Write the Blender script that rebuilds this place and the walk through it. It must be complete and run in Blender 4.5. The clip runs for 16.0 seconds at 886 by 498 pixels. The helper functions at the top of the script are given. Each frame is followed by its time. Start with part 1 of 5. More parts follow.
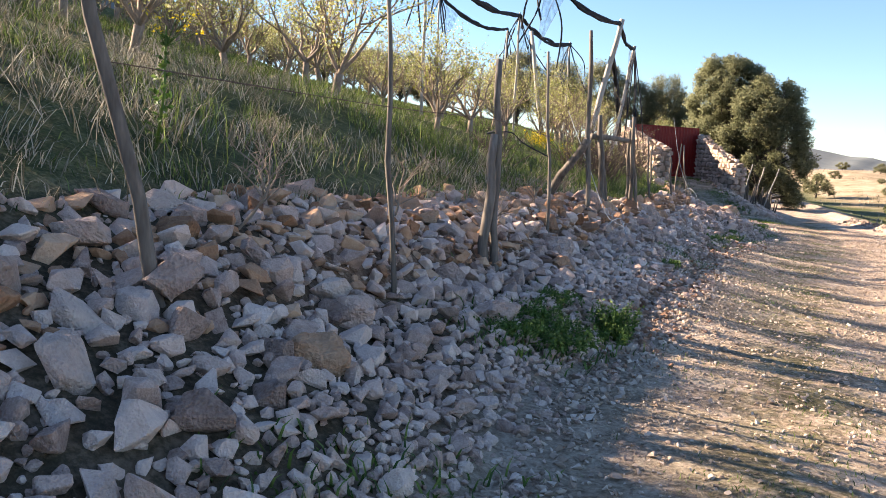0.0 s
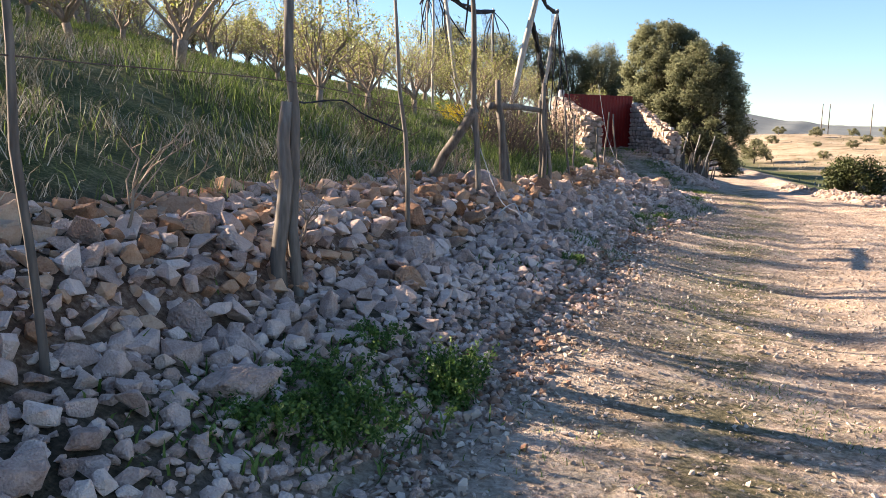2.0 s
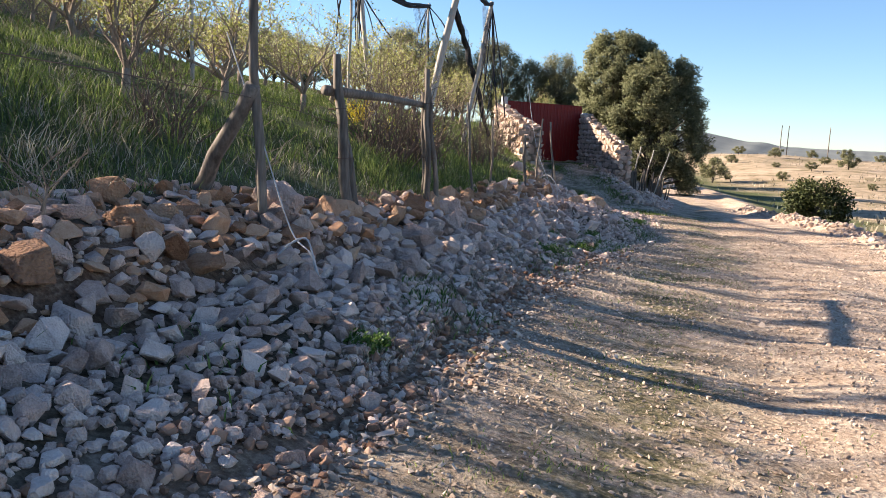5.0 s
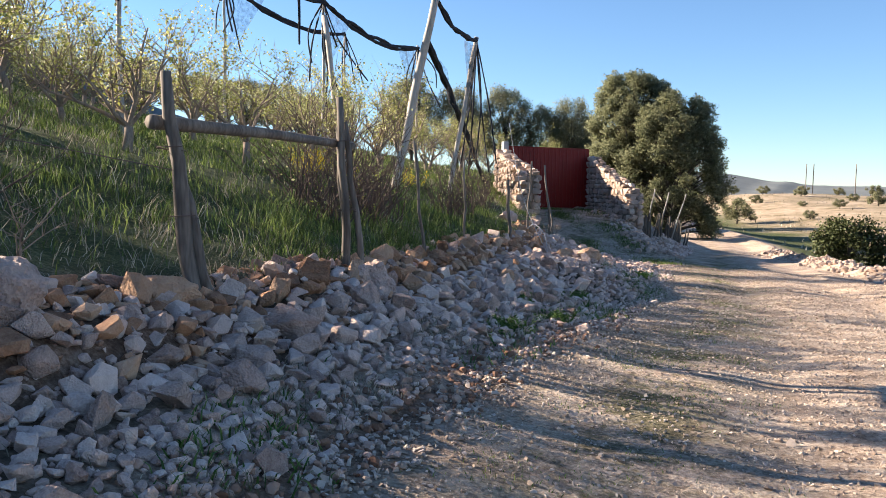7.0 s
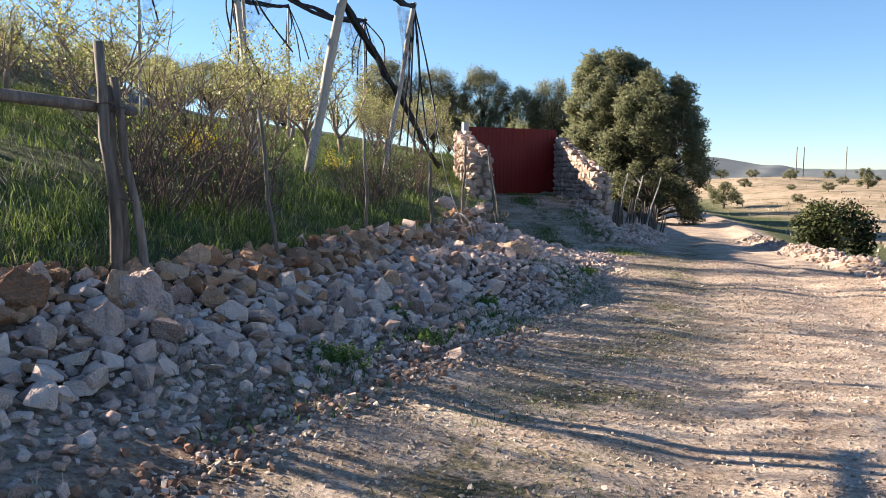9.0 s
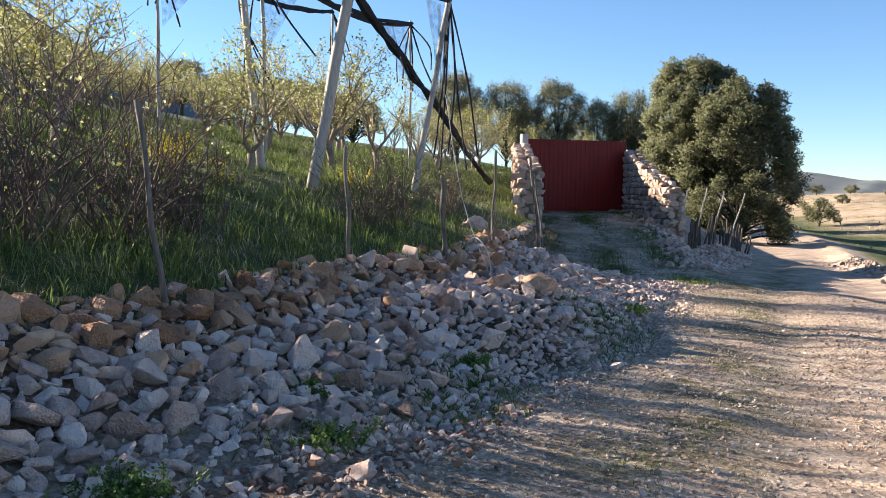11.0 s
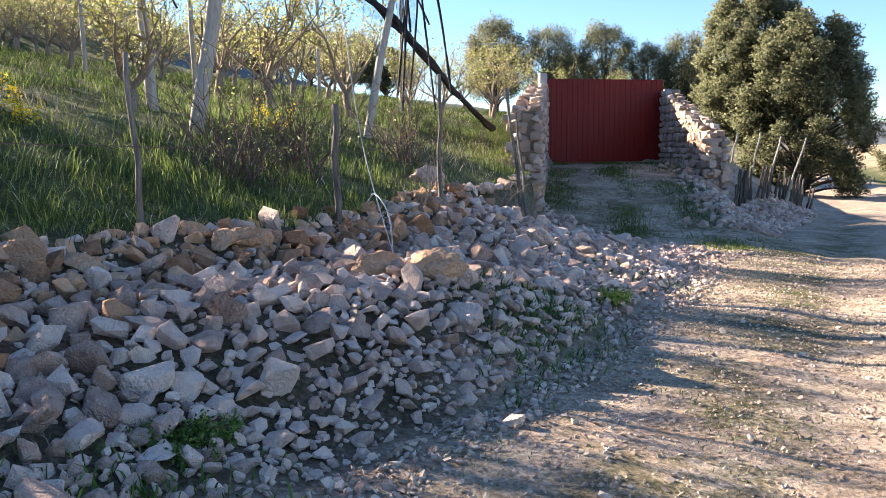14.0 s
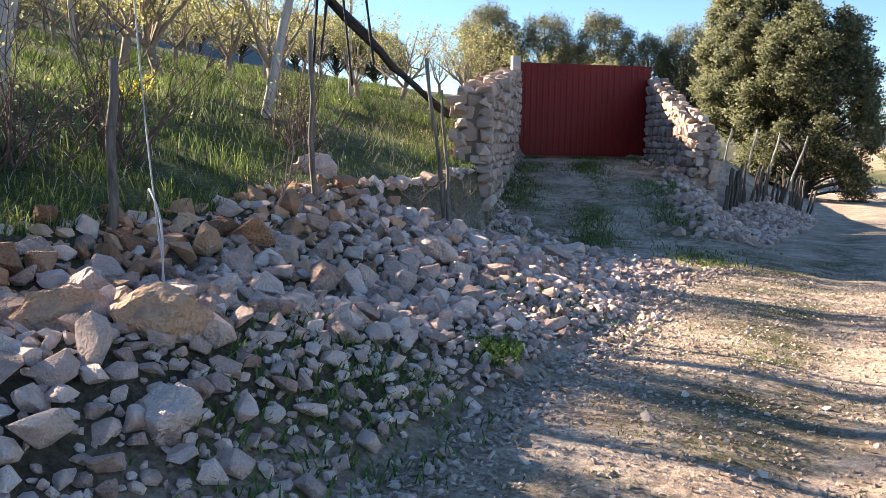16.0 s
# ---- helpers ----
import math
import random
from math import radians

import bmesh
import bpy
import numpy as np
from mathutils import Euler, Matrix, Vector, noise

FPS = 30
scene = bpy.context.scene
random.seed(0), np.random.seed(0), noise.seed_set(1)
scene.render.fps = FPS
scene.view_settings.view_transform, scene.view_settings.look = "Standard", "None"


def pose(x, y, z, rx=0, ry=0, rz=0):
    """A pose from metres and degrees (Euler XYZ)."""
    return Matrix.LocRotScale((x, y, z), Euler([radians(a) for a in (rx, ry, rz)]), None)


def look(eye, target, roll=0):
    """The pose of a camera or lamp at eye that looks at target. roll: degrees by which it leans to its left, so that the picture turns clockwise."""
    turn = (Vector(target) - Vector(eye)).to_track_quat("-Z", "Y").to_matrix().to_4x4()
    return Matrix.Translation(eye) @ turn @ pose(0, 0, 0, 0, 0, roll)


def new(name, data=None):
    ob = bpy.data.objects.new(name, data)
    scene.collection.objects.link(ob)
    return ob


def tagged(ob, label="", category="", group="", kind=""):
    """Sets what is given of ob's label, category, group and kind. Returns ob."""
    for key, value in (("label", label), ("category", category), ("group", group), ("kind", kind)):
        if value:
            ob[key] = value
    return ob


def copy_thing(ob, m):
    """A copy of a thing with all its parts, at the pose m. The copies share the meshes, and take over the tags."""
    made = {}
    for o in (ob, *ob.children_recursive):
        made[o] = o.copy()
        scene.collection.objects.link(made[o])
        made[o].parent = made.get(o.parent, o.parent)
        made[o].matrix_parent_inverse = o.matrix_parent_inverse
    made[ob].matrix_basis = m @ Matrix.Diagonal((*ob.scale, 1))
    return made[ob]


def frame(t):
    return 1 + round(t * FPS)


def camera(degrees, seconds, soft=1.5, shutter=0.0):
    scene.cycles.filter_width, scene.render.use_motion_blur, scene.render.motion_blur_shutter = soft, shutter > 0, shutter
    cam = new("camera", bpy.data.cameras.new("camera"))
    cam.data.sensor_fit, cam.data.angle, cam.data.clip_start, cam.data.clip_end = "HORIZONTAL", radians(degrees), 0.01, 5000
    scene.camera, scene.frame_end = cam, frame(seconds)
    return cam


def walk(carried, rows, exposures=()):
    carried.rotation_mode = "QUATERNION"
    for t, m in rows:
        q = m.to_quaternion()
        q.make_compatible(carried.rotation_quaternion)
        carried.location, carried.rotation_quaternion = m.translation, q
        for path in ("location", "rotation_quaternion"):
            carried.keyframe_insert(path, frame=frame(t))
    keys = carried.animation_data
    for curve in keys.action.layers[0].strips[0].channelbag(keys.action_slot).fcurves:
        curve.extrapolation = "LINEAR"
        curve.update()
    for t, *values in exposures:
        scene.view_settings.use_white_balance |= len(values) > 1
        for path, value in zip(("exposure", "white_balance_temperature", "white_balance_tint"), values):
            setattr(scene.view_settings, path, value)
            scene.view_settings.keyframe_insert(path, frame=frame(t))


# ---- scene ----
cam = camera(55.7, 16.0, 0.9)
PATH = [
    (0, (1.322, 1.596, 1.5), (0.29, 3.293, 1.26), 3.5),
    (0.5, (1.294, 2.092, 1.501), (0.278, 3.796, 1.249), 0.7),
    (1, (1.229, 2.569, 1.522), (0.266, 4.301, 1.251), 2.0),
    (1.5, (1.142, 3.118, 1.511), (0.204, 4.863, 1.234), 1.6),
    (2, (1.124, 3.617, 1.511), (0.202, 5.368, 1.224), 1.5),
    (2.5, (1.091, 4.162, 1.493), (0.27, 5.964, 1.209), 2.2),
    (3, (1.04, 4.695, 1.486), (0.268, 6.529, 1.283), 2.0),
    (3.5, (0.997, 5.198, 1.471), (0.226, 7.03, 1.258), 2.5),
    (3.7, (1.011, 5.423, 1.488), (0.268, 7.27, 1.292), 2.8),
    (5.8, (0.723, 7.876, 1.402), (-0.211, 9.622, 1.122), 2.2),
    (6, (0.72, 8.1, 1.432), (-0.214, 9.849, 1.171), 1.5),
    (6.5, (0.709, 8.742, 1.421), (-0.206, 10.502, 1.17), 1.5),
    (7, (0.681, 9.339, 1.414), (-0.23, 11.114, 1.273), 1.2),
    (7.5, (0.73, 9.935, 1.387), (-0.142, 11.727, 1.215), 1.5),
    (8, (0.774, 10.509, 1.377), (-0.097, 12.294, 1.139), 1.8),
    (8.5, (0.808, 11.118, 1.382), (-0.07, 12.907, 1.214), 0.1),
    (9, (0.827, 11.678, 1.395), (-0.067, 13.459, 1.221), 0.8),
    (9.5, (0.808, 12.238, 1.387), (-0.102, 14.013, 1.247), -0.4),
    (9.7, (0.811, 12.459, 1.364), (-0.118, 14.229, 1.287), -0.8),
    (11.8, (0.461, 15.001, 1.419), (-0.677, 16.636, 1.236), 1.1),
    (12, (0.468, 15.214, 1.39), (-0.653, 16.859, 1.206), -0.1),
    (12.5, (0.321, 15.802, 1.387), (-0.778, 17.462, 1.2), -0.6),
    (13, (0.221, 16.372, 1.348), (-0.91, 18.016, 1.205), -1.9),
    (13.5, (0.161, 16.945, 1.286), (-0.976, 18.586, 1.166), -1.7),
    (14, (0.077, 17.503, 1.218), (-1.107, 19.098, 0.981), -0.4),
    (14.5, (0.007, 18.061, 1.206), (-1.143, 19.67, 0.905), -0.0),
    (15, (-0.085, 18.639, 1.192), (-1.215, 20.253, 0.852), 2.5),
    (15.5, (-0.228, 19.273, 1.178), (-1.352, 20.895, 0.851), 2.1),
    (16, (-0.36, 19.912, 1.155), (-1.548, 21.5, 0.899), 1.1),
]
walk(cam, [(t, look(eye, target, roll)) for t, eye, target, roll in PATH], [(0, 2.34, 7250, 15), (2.5, 2.16, 7000, 14), (3.7, 2.05, 6900, 13), (6.5, 1.96, 6600, 11), (8, 2.0, 6600, 11), (9.7, 1.87, 6450, 10), (12.5, 2.02, 6550, 10), (13.5, 2.04, 6620, 11), (14.2, 2.48, 6700, 12), (15.5, 2.42, 6720, 12), (16, 2.3, 6760, 12)])

# ---- world and sun ----
SUN_EL, SUN_AZ = 21.8, 187.0      # height, and where the sun stands, degrees from +x towards +y
world = bpy.data.worlds.new("sky")
scene.world = world
world.use_nodes = True
wn = world.node_tree.nodes
sky = wn.new("ShaderNodeTexSky")
sky.sky_type, sky.sun_disc = 'NISHITA', False
sky.sun_elevation, sky.sun_rotation = radians(SUN_EL), radians(90 - SUN_AZ)
sky.altitude, sky.air_density, sky.dust_density, sky.ozone_density = 900, 1.0, 0.0, 5.0
wn["Background"].inputs["Strength"].default_value = 0.054
world.node_tree.links.new(sky.outputs[0], wn["Background"].inputs["Color"])
sun = new("sun", bpy.data.lights.new("sun", 'SUN'))
sun.data.energy, sun.data.angle, sun.data.color = 4.7, radians(0.55), (1.0, 0.87, 0.72)
_to = Vector((math.cos(radians(SUN_AZ)) * math.cos(radians(SUN_EL)), math.sin(radians(SUN_AZ)) * math.cos(radians(SUN_EL)), math.sin(radians(SUN_EL))))
sun.matrix_world = look(_to * 60, (0, 0, 0))

rng = np.random.default_rng(7)


# ---- materials ----
def ramp(nodes, stops):
    r = nodes.new("ShaderNodeValToRGB")
    while len(r.color_ramp.elements) < len(stops):
        r.color_ramp.elements.new(0.5)
    for e, (p, c) in zip(r.color_ramp.elements, stops):
        e.position, e.color = p, (*c, 1)
    return r


def material(name, colours, scale=6.0, fine=60.0, rough=0.85, bump=0.3, bump_d=0.01, metal=0.0, per_piece=0.0, spread=(0.75, 1.2), translucent=0.0, stretch=(1, 1, 1)):
    """A surface whose colour wanders over two scales, with fine relief; per_piece mixes in a shade of each piece's own."""
    m = bpy.data.materials.new(name)
    m.use_nodes = True
    n, l = m.node_tree.nodes, m.node_tree.links
    b = n["Principled BSDF"]
    geo, tc = n.new("ShaderNodeNewGeometry"), n.new("ShaderNodeTexCoord")
    mp = n.new("ShaderNodeMapping")
    mp.inputs["Scale"].default_value = stretch
    l.new(tc.outputs["Object"], mp.inputs["Vector"])
    n1, n2 = n.new("ShaderNodeTexNoise"), n.new("ShaderNodeTexNoise")
    n1.inputs["Scale"].default_value, n1.inputs["Detail"].default_value = scale, 5
    n2.inputs["Scale"].default_value, n2.inputs["Detail"].default_value = fine, 4
    l.new(mp.outputs[0], n1.inputs["Vector"])
    l.new(mp.outputs[0], n2.inputs["Vector"])
    mix = n.new("ShaderNodeMath")
    mix.operation = 'MULTIPLY_ADD'
    mix.inputs[1].default_value = 0.45
    l.new(n2.outputs["Fac"], mix.inputs[0])
    half = n.new("ShaderNodeMath")
    half.operation, half.inputs[1].default_value = 'MULTIPLY', 0.55
    l.new(n1.outputs["Fac"], half.inputs[0])
    l.new(half.outputs[0], mix.inputs[2])
    src = mix.outputs[0]
    stops = [(0.3 + 0.4 * i / (len(colours) - 1), c) for i, c in enumerate(colours)]
    if per_piece:
        oi = n.new("ShaderNodeObjectInfo")
        add = n.new("ShaderNodeMath")
        add.operation = 'ADD'
        l.new(geo.outputs["Random Per Island"], add.inputs[0])
        l.new(oi.outputs["Random"], add.inputs[1])
        fr = n.new("ShaderNodeMath")
        fr.operation = 'FRACT'
        l.new(add.outputs[0], fr.inputs[0])
        mm = n.new("ShaderNodeMix")
        mm.inputs[0].default_value = per_piece
        l.new(src, mm.inputs[2])
        mr = n.new("ShaderNodeMapRange")
        mr.inputs[3].default_value, mr.inputs[4].default_value = 0.25, 0.75
        l.new(fr.outputs[0], mr.inputs[0])
        l.new(mr.outputs[0], mm.inputs[3])
        src = mm.outputs[0]
    r = ramp(n, stops)
    l.new(src, r.inputs[0])
    l.new(r.outputs[0], b.inputs["Base Color"])
    b.inputs["Roughness"].default_value, b.inputs["Metallic"].default_value = rough, metal
    b.inputs["Specular IOR Level"].default_value = 0.25
    if bump:
        bp = n.new("ShaderNodeBump")
        bp.inputs["Strength"].default_value, bp.inputs["Distance"].default_value = bump, bump_d
        l.new(mix.outputs[0], bp.inputs["Height"])
        l.new(bp.outputs[0], b.inputs["Normal"])
    if translucent:
        t = n.new("ShaderNodeBsdfTranslucent")
        l.new(r.outputs[0], t.inputs["Color"])
        ms = n.new("ShaderNodeMixShader")
        ms.inputs[0].default_value = translucent
        l.new(b.outputs[0], ms.inputs[1])
        l.new(t.outputs[0], ms.inputs[2])
        l.new(ms.outputs[0], n["Material Output"].inputs["Surface"])
    return m


STONE = [(0.25, 0.163, 0.128), (0.605, 0.445, 0.368), (0.86, 0.70, 0.60)]
RUST = [(0.20, 0.09, 0.046), (0.47, 0.265, 0.155), (0.64, 0.44, 0.30)]
M_STONE = material("limestone", STONE, 26, 130, 0.9, 1.0, 0.03, per_piece=0.55)
M_STONE_PIECE = material("limestone_piece", STONE, 3.5, 20, 0.9, 0.9, 0.09, per_piece=0.55)
M_RUST = material("iron_stained_limestone", RUST, 20, 110, 0.9, 0.9, 0.02, per_piece=0.55)
M_RUST_PIECE = material("iron_stained_piece", RUST, 3.5, 20, 0.9, 0.9, 0.09, per_piece=0.55)
M_WALL = material("wall_limestone", [(0.25, 0.175, 0.135), (0.42, 0.31, 0.245), (0.55, 0.435, 0.355)], 4, 25, 0.9, 0.5, 0.012, per_piece=0.6)
M_GRAVEL = material("track_gravel", [(0.22, 0.16, 0.12), (0.42, 0.325, 0.25), (0.66, 0.55, 0.455)], 15, 90, 0.95, 0.3, 0.01, per_piece=0.7)
M_MORTAR = material("earth_mortar", [(0.16, 0.12, 0.09), (0.26, 0.20, 0.15)], 8, 60, 0.95, 0.5)
M_CONCRETE = material("grey_concrete", [(0.30, 0.30, 0.30), (0.45, 0.45, 0.44)], 4, 70, 0.9, 0.2, 0.004)
M_RED = material("red_painted_steel", [(0.10, 0.005, 0.004), (0.175, 0.009, 0.007), (0.145, 0.014, 0.009)], 2.5, 30, 0.5, 0.1, 0.002, stretch=(1, 1, 0.3))
M_POST = material("weathered_wood", [(0.065, 0.052, 0.042), (0.16, 0.135, 0.112), (0.29, 0.25, 0.21)], 5, 40, 0.9, 0.6, 0.01, stretch=(1, 1, 0.15))
M_POLE = material("pale_barked_pole", [(0.26, 0.22, 0.19), (0.42, 0.38, 0.33), (0.50, 0.46, 0.41)], 5, 40, 0.85, 0.4, 0.008, stretch=(1, 1, 0.2))
M_BARK = material("orchard_bark", [(0.13, 0.10, 0.075), (0.26, 0.20, 0.15), (0.36, 0.29, 0.22)], 9, 70, 0.9, 0.5, 0.006, stretch=(1, 1, 0.4))
M_OAKBARK = material("dark_oak_bark", [(0.035, 0.03, 0.025), (0.08, 0.068, 0.056), (0.14, 0.12, 0.10)], 6, 50, 0.95, 0.6, 0.01, stretch=(1, 1, 0.4))
M_TWIG = material("bare_twig", [(0.07, 0.05, 0.04), (0.15, 0.11, 0.09)], 9, 70, 0.9, 0.2, 0.003)
M_LEAF = material("young_orchard_leaf", [(0.20, 0.21, 0.045), (0.38, 0.38, 0.11), (0.62, 0.60, 0.34)], 4, 30, 0.6, 0, per_piece=0.8, translucent=0.35)
M_OAK = material("evergreen_oak_leaf", [(0.12, 0.135, 0.07), (0.215, 0.225, 0.122), (0.33, 0.33, 0.20)], 0.6, 8, 0.75, 0, per_piece=0.6, translucent=0.45)
M_DARKOAK = material("far_evergreen_leaf", [(0.14, 0.147, 0.08), (0.235, 0.235, 0.132), (0.35, 0.335, 0.20)], 0.6, 8, 0.75, 0, per_piece=0.6, translucent=0.4)
M_BUSH = material("dark_bush_leaf", [(0.025, 0.035, 0.012), (0.06, 0.075, 0.025), (0.11, 0.12, 0.045)], 2, 20, 0.6, 0, per_piece=0.6, translucent=0.2)
M_GRASS = material("spring_grass", [(0.036, 0.058, 0.015), (0.105, 0.15, 0.038), (0.29, 0.35, 0.105)], 1.2, 9, 0.6, 0, per_piece=0.7, translucent=0.45)
M_STRAW = material("dry_grass", [(0.11, 0.098, 0.065), (0.29, 0.25, 0.175), (0.58, 0.52, 0.40)], 1.0, 9, 0.7, 0, per_piece=0.8, translucent=0.2)
M_WEED = material("leafy_weed", [(0.03, 0.07, 0.016), (0.08, 0.15, 0.03), (0.21, 0.29, 0.075)], 6, 40, 0.5, 0, per_piece=0.6, translucent=0.3)
M_YELLOW = material("yellow_blossom", [(0.55, 0.40, 0.02), (0.75, 0.58, 0.04)], 5, 30, 0.6, 0, per_piece=0.6, translucent=0.3)
# weathered wood, darker than M_POST: the shade under the oak put into its colour
M_PALING = material("shade_toned_paling_wood", [(0.04, 0.032, 0.026), (0.095, 0.078, 0.064), (0.17, 0.145, 0.12)], 5, 40, 0.9, 0.6, 0.01, stretch=(1, 1, 0.15))
M_CLOD = material("red_earth_clod", [(0.14, 0.07, 0.042), (0.33, 0.19, 0.125), (0.52, 0.36, 0.27)], 15, 90, 0.95, 0.5, 0.01, per_piece=0.7)
M_NET = material("black_net_roll", [(0.012, 0.013, 0.017), (0.03, 0.032, 0.04)], 10, 80, 0.8, 0.6, 0.02)
M_WIRE = material("galvanised_wire", [(0.35, 0.35, 0.36), (0.5, 0.5, 0.5)], 10, 60, 0.5, 0)


def gauze_material():
    m = bpy.data.materials.new("net_gauze")
    m.use_nodes = True
    n, l = m.node_tree.nodes, m.node_tree.links
    n["Principled BSDF"].inputs["Base Color"].default_value = (0.03, 0.033, 0.045, 1)
    n["Principled BSDF"].inputs["Roughness"].default_value = 0.9
    clear, mix, t = n.new("ShaderNodeBsdfTransparent"), n.new("ShaderNodeMixShader"), n.new("ShaderNodeTexNoise")
    t.inputs["Scale"].default_value, t.inputs["Detail"].default_value = 9, 3
    mr = n.new("ShaderNodeMapRange")
    mr.inputs[1].default_value, mr.inputs[2].default_value, mr.inputs[3].default_value, mr.inputs[4].default_value = 0.35, 0.65, 0.92, 0.6
    l.new(n.new("ShaderNodeTexCoord").outputs["Object"], t.inputs["Vector"])
    l.new(t.outputs["Fac"], mr.inputs[0])
    l.new(mr.outputs[0], mix.inputs[0])
    l.new(n["Principled BSDF"].outputs[0], mix.inputs[1])
    l.new(clear.outputs[0], mix.inputs[2])
    l.new(mix.outputs[0], n["Material Output"].inputs["Surface"])
    return m


M_GAUZE = gauze_material()


def ground_material():
    m = bpy.data.materials.new("ground_surface")
    m.use_nodes = True
    n, l = m.node_tree.nodes, m.node_tree.links
    b = n["Principled BSDF"]
    b.inputs["Roughness"].default_value, b.inputs["Specular IOR Level"].default_value = 0.95, 0.15
    pos = n.new("ShaderNodeTexCoord").outputs["Object"]

    def noise_at(scale, detail=6, vec=None):
        t = n.new("ShaderNodeTexNoise")
        t.inputs["Scale"].default_value, t.inputs["Detail"].default_value, t.inputs["Roughness"].default_value = scale, detail, 0.65
        l.new(vec or pos, t.inputs["Vector"])
        return t.outputs["Fac"]

    def attr(name):
        a = n.new("ShaderNodeAttribute")
        a.attribute_name = name
        return a.outputs["Fac"]

    def mixed(f, a, b_):
        mx = n.new("ShaderNodeMix")
        mx.data_type = 'RGBA'
        l.new(f, mx.inputs[0])
        l.new(a, mx.inputs[6])
        l.new(b_, mx.inputs[7])
        return mx.outputs[2]

    def shade(f, stops):
        r = ramp(n, stops)
        l.new(f, r.inputs[0])
        return r.outputs[0]

    def maths(op, a, b_):
        t = n.new("ShaderNodeMath")
        t.operation = op
        for i, v in enumerate((a, b_)):
            if isinstance(v, (int, float)):
                t.inputs[i].default_value = v
            else:
                l.new(v, t.inputs[i])
        return t.outputs[0]

    mid, fine = noise_at(2.6), noise_at(34)
    grain = maths('ADD', maths('MULTIPLY', mid, 0.45), maths('MULTIPLY', fine, 0.55))
    dirt = shade(grain, [(0.38, (0.22, 0.155, 0.11)), (0.48, (0.42, 0.315, 0.235)), (0.60, (0.62, 0.50, 0.39))])
    soil = shade(grain, [(0.36, (0.04, 0.034, 0.02)), (0.5, (0.10, 0.078, 0.05)), (0.62, (0.22, 0.16, 0.11))])
    turf = shade(grain, [(0.36, (0.028, 0.035, 0.013)), (0.5, (0.075, 0.088, 0.03)), (0.62, (0.19, 0.18, 0.085))])
    field = shade(maths('ADD', maths('MULTIPLY', noise_at(0.12), 0.5), maths('MULTIPLY', noise_at(0.9), 0.5)),
                  [(0.38, (0.14, 0.118, 0.062)), (0.48, (0.30, 0.23, 0.15)), (0.6, (0.44, 0.34, 0.245))])
    # aerial haze put into the colour: distant ground fades to this blue-grey
    haze_blue = shade(noise_at(0.01), [(0.3, (0.10, 0.12, 0.13)), (0.7, (0.20, 0.21, 0.20))])
    patch = shade(maths('ADD', maths('MULTIPLY', noise_at(1.1), 0.6), maths('MULTIPLY', noise_at(9), 0.4)), [(0.43, (0, 0, 0)), (0.54, (1, 1, 1))])
    earth = shade(grain, [(0.36, (0.07, 0.036, 0.022)), (0.5, (0.20, 0.115, 0.075)), (0.62, (0.40, 0.27, 0.19))])
    c = mixed(attr("strip"), dirt, soil)
    c = mixed(attr("redness"), c, earth)
    c = mixed(attr("field"), c, field)
    c = mixed(attr("turf"), c, turf)
    scrub = shade(grain, [(0.38, (0.05, 0.05, 0.024)), (0.5, (0.14, 0.12, 0.062)), (0.6, (0.32, 0.265, 0.165))])
    c = mixed(maths('MULTIPLY', attr("weeds"), patch), c, scrub)
    c = mixed(attr("far"), c, haze_blue)
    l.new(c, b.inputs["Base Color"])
    bp = n.new("ShaderNodeBump")
    bp.inputs["Strength"].default_value, bp.inputs["Distance"].default_value = 1.0, 0.05
    l.new(grain, bp.inputs["Height"])
    l.new(bp.outputs[0], b.inputs["Normal"])
    return m


M_GROUND = ground_material()


# ---- mesh helpers ----
def mesh_of(name, verts, faces, mat, smooth=False):
    me = bpy.data.meshes.new(name)
    me.from_pydata([tuple(v) for v in verts] if not isinstance(verts, np.ndarray) else verts.tolist(), [], faces if not isinstance(faces, np.ndarray) else faces.tolist())
    me.materials.append(mat)
    if smooth:
        me.polygons.foreach_set("use_smooth", np.ones(len(me.polygons), bool))
    me.update()
    return me


def part(name, me, parent, label="", kind=""):
    ob = new(name, me)
    ob.parent = parent
    return tagged(ob, label, kind=kind)


def tube(V, F, pts, radii, sides=6, cap=True, wobble=0.0):
    """Adds a tapered round limb along pts to the lists V and F."""
    pts = [Vector(p) for p in pts]
    base = len(V)
    for i, p in enumerate(pts):
        d = (pts[min(i + 1, len(pts) - 1)] - pts[max(i - 1, 0)]).normalized()
        a = d.orthogonal().normalized() if abs(d.z) > 0.9 else d.cross(Vector((0, 0, 1))).normalized()
        b = d.cross(a)
        for k in range(sides):
            an = 2 * math.pi * k / sides
            r = radii[i] * (1 + wobble * (random.random() - 0.5))
            V.append(p + a * (math.cos(an) * r) + b * (math.sin(an) * r))
    for i in range(len(pts) - 1):
        for k in range(sides):
            j = (k + 1) % sides
            F.append((base + i * sides + k, base + i * sides + j, base + (i + 1) * sides + j, base + (i + 1) * sides + k))
    if cap:
        F.append(tuple(base + k for k in reversed(range(sides))))
        F.append(tuple(base + (len(pts) - 1) * sides + k for k in range(sides)))


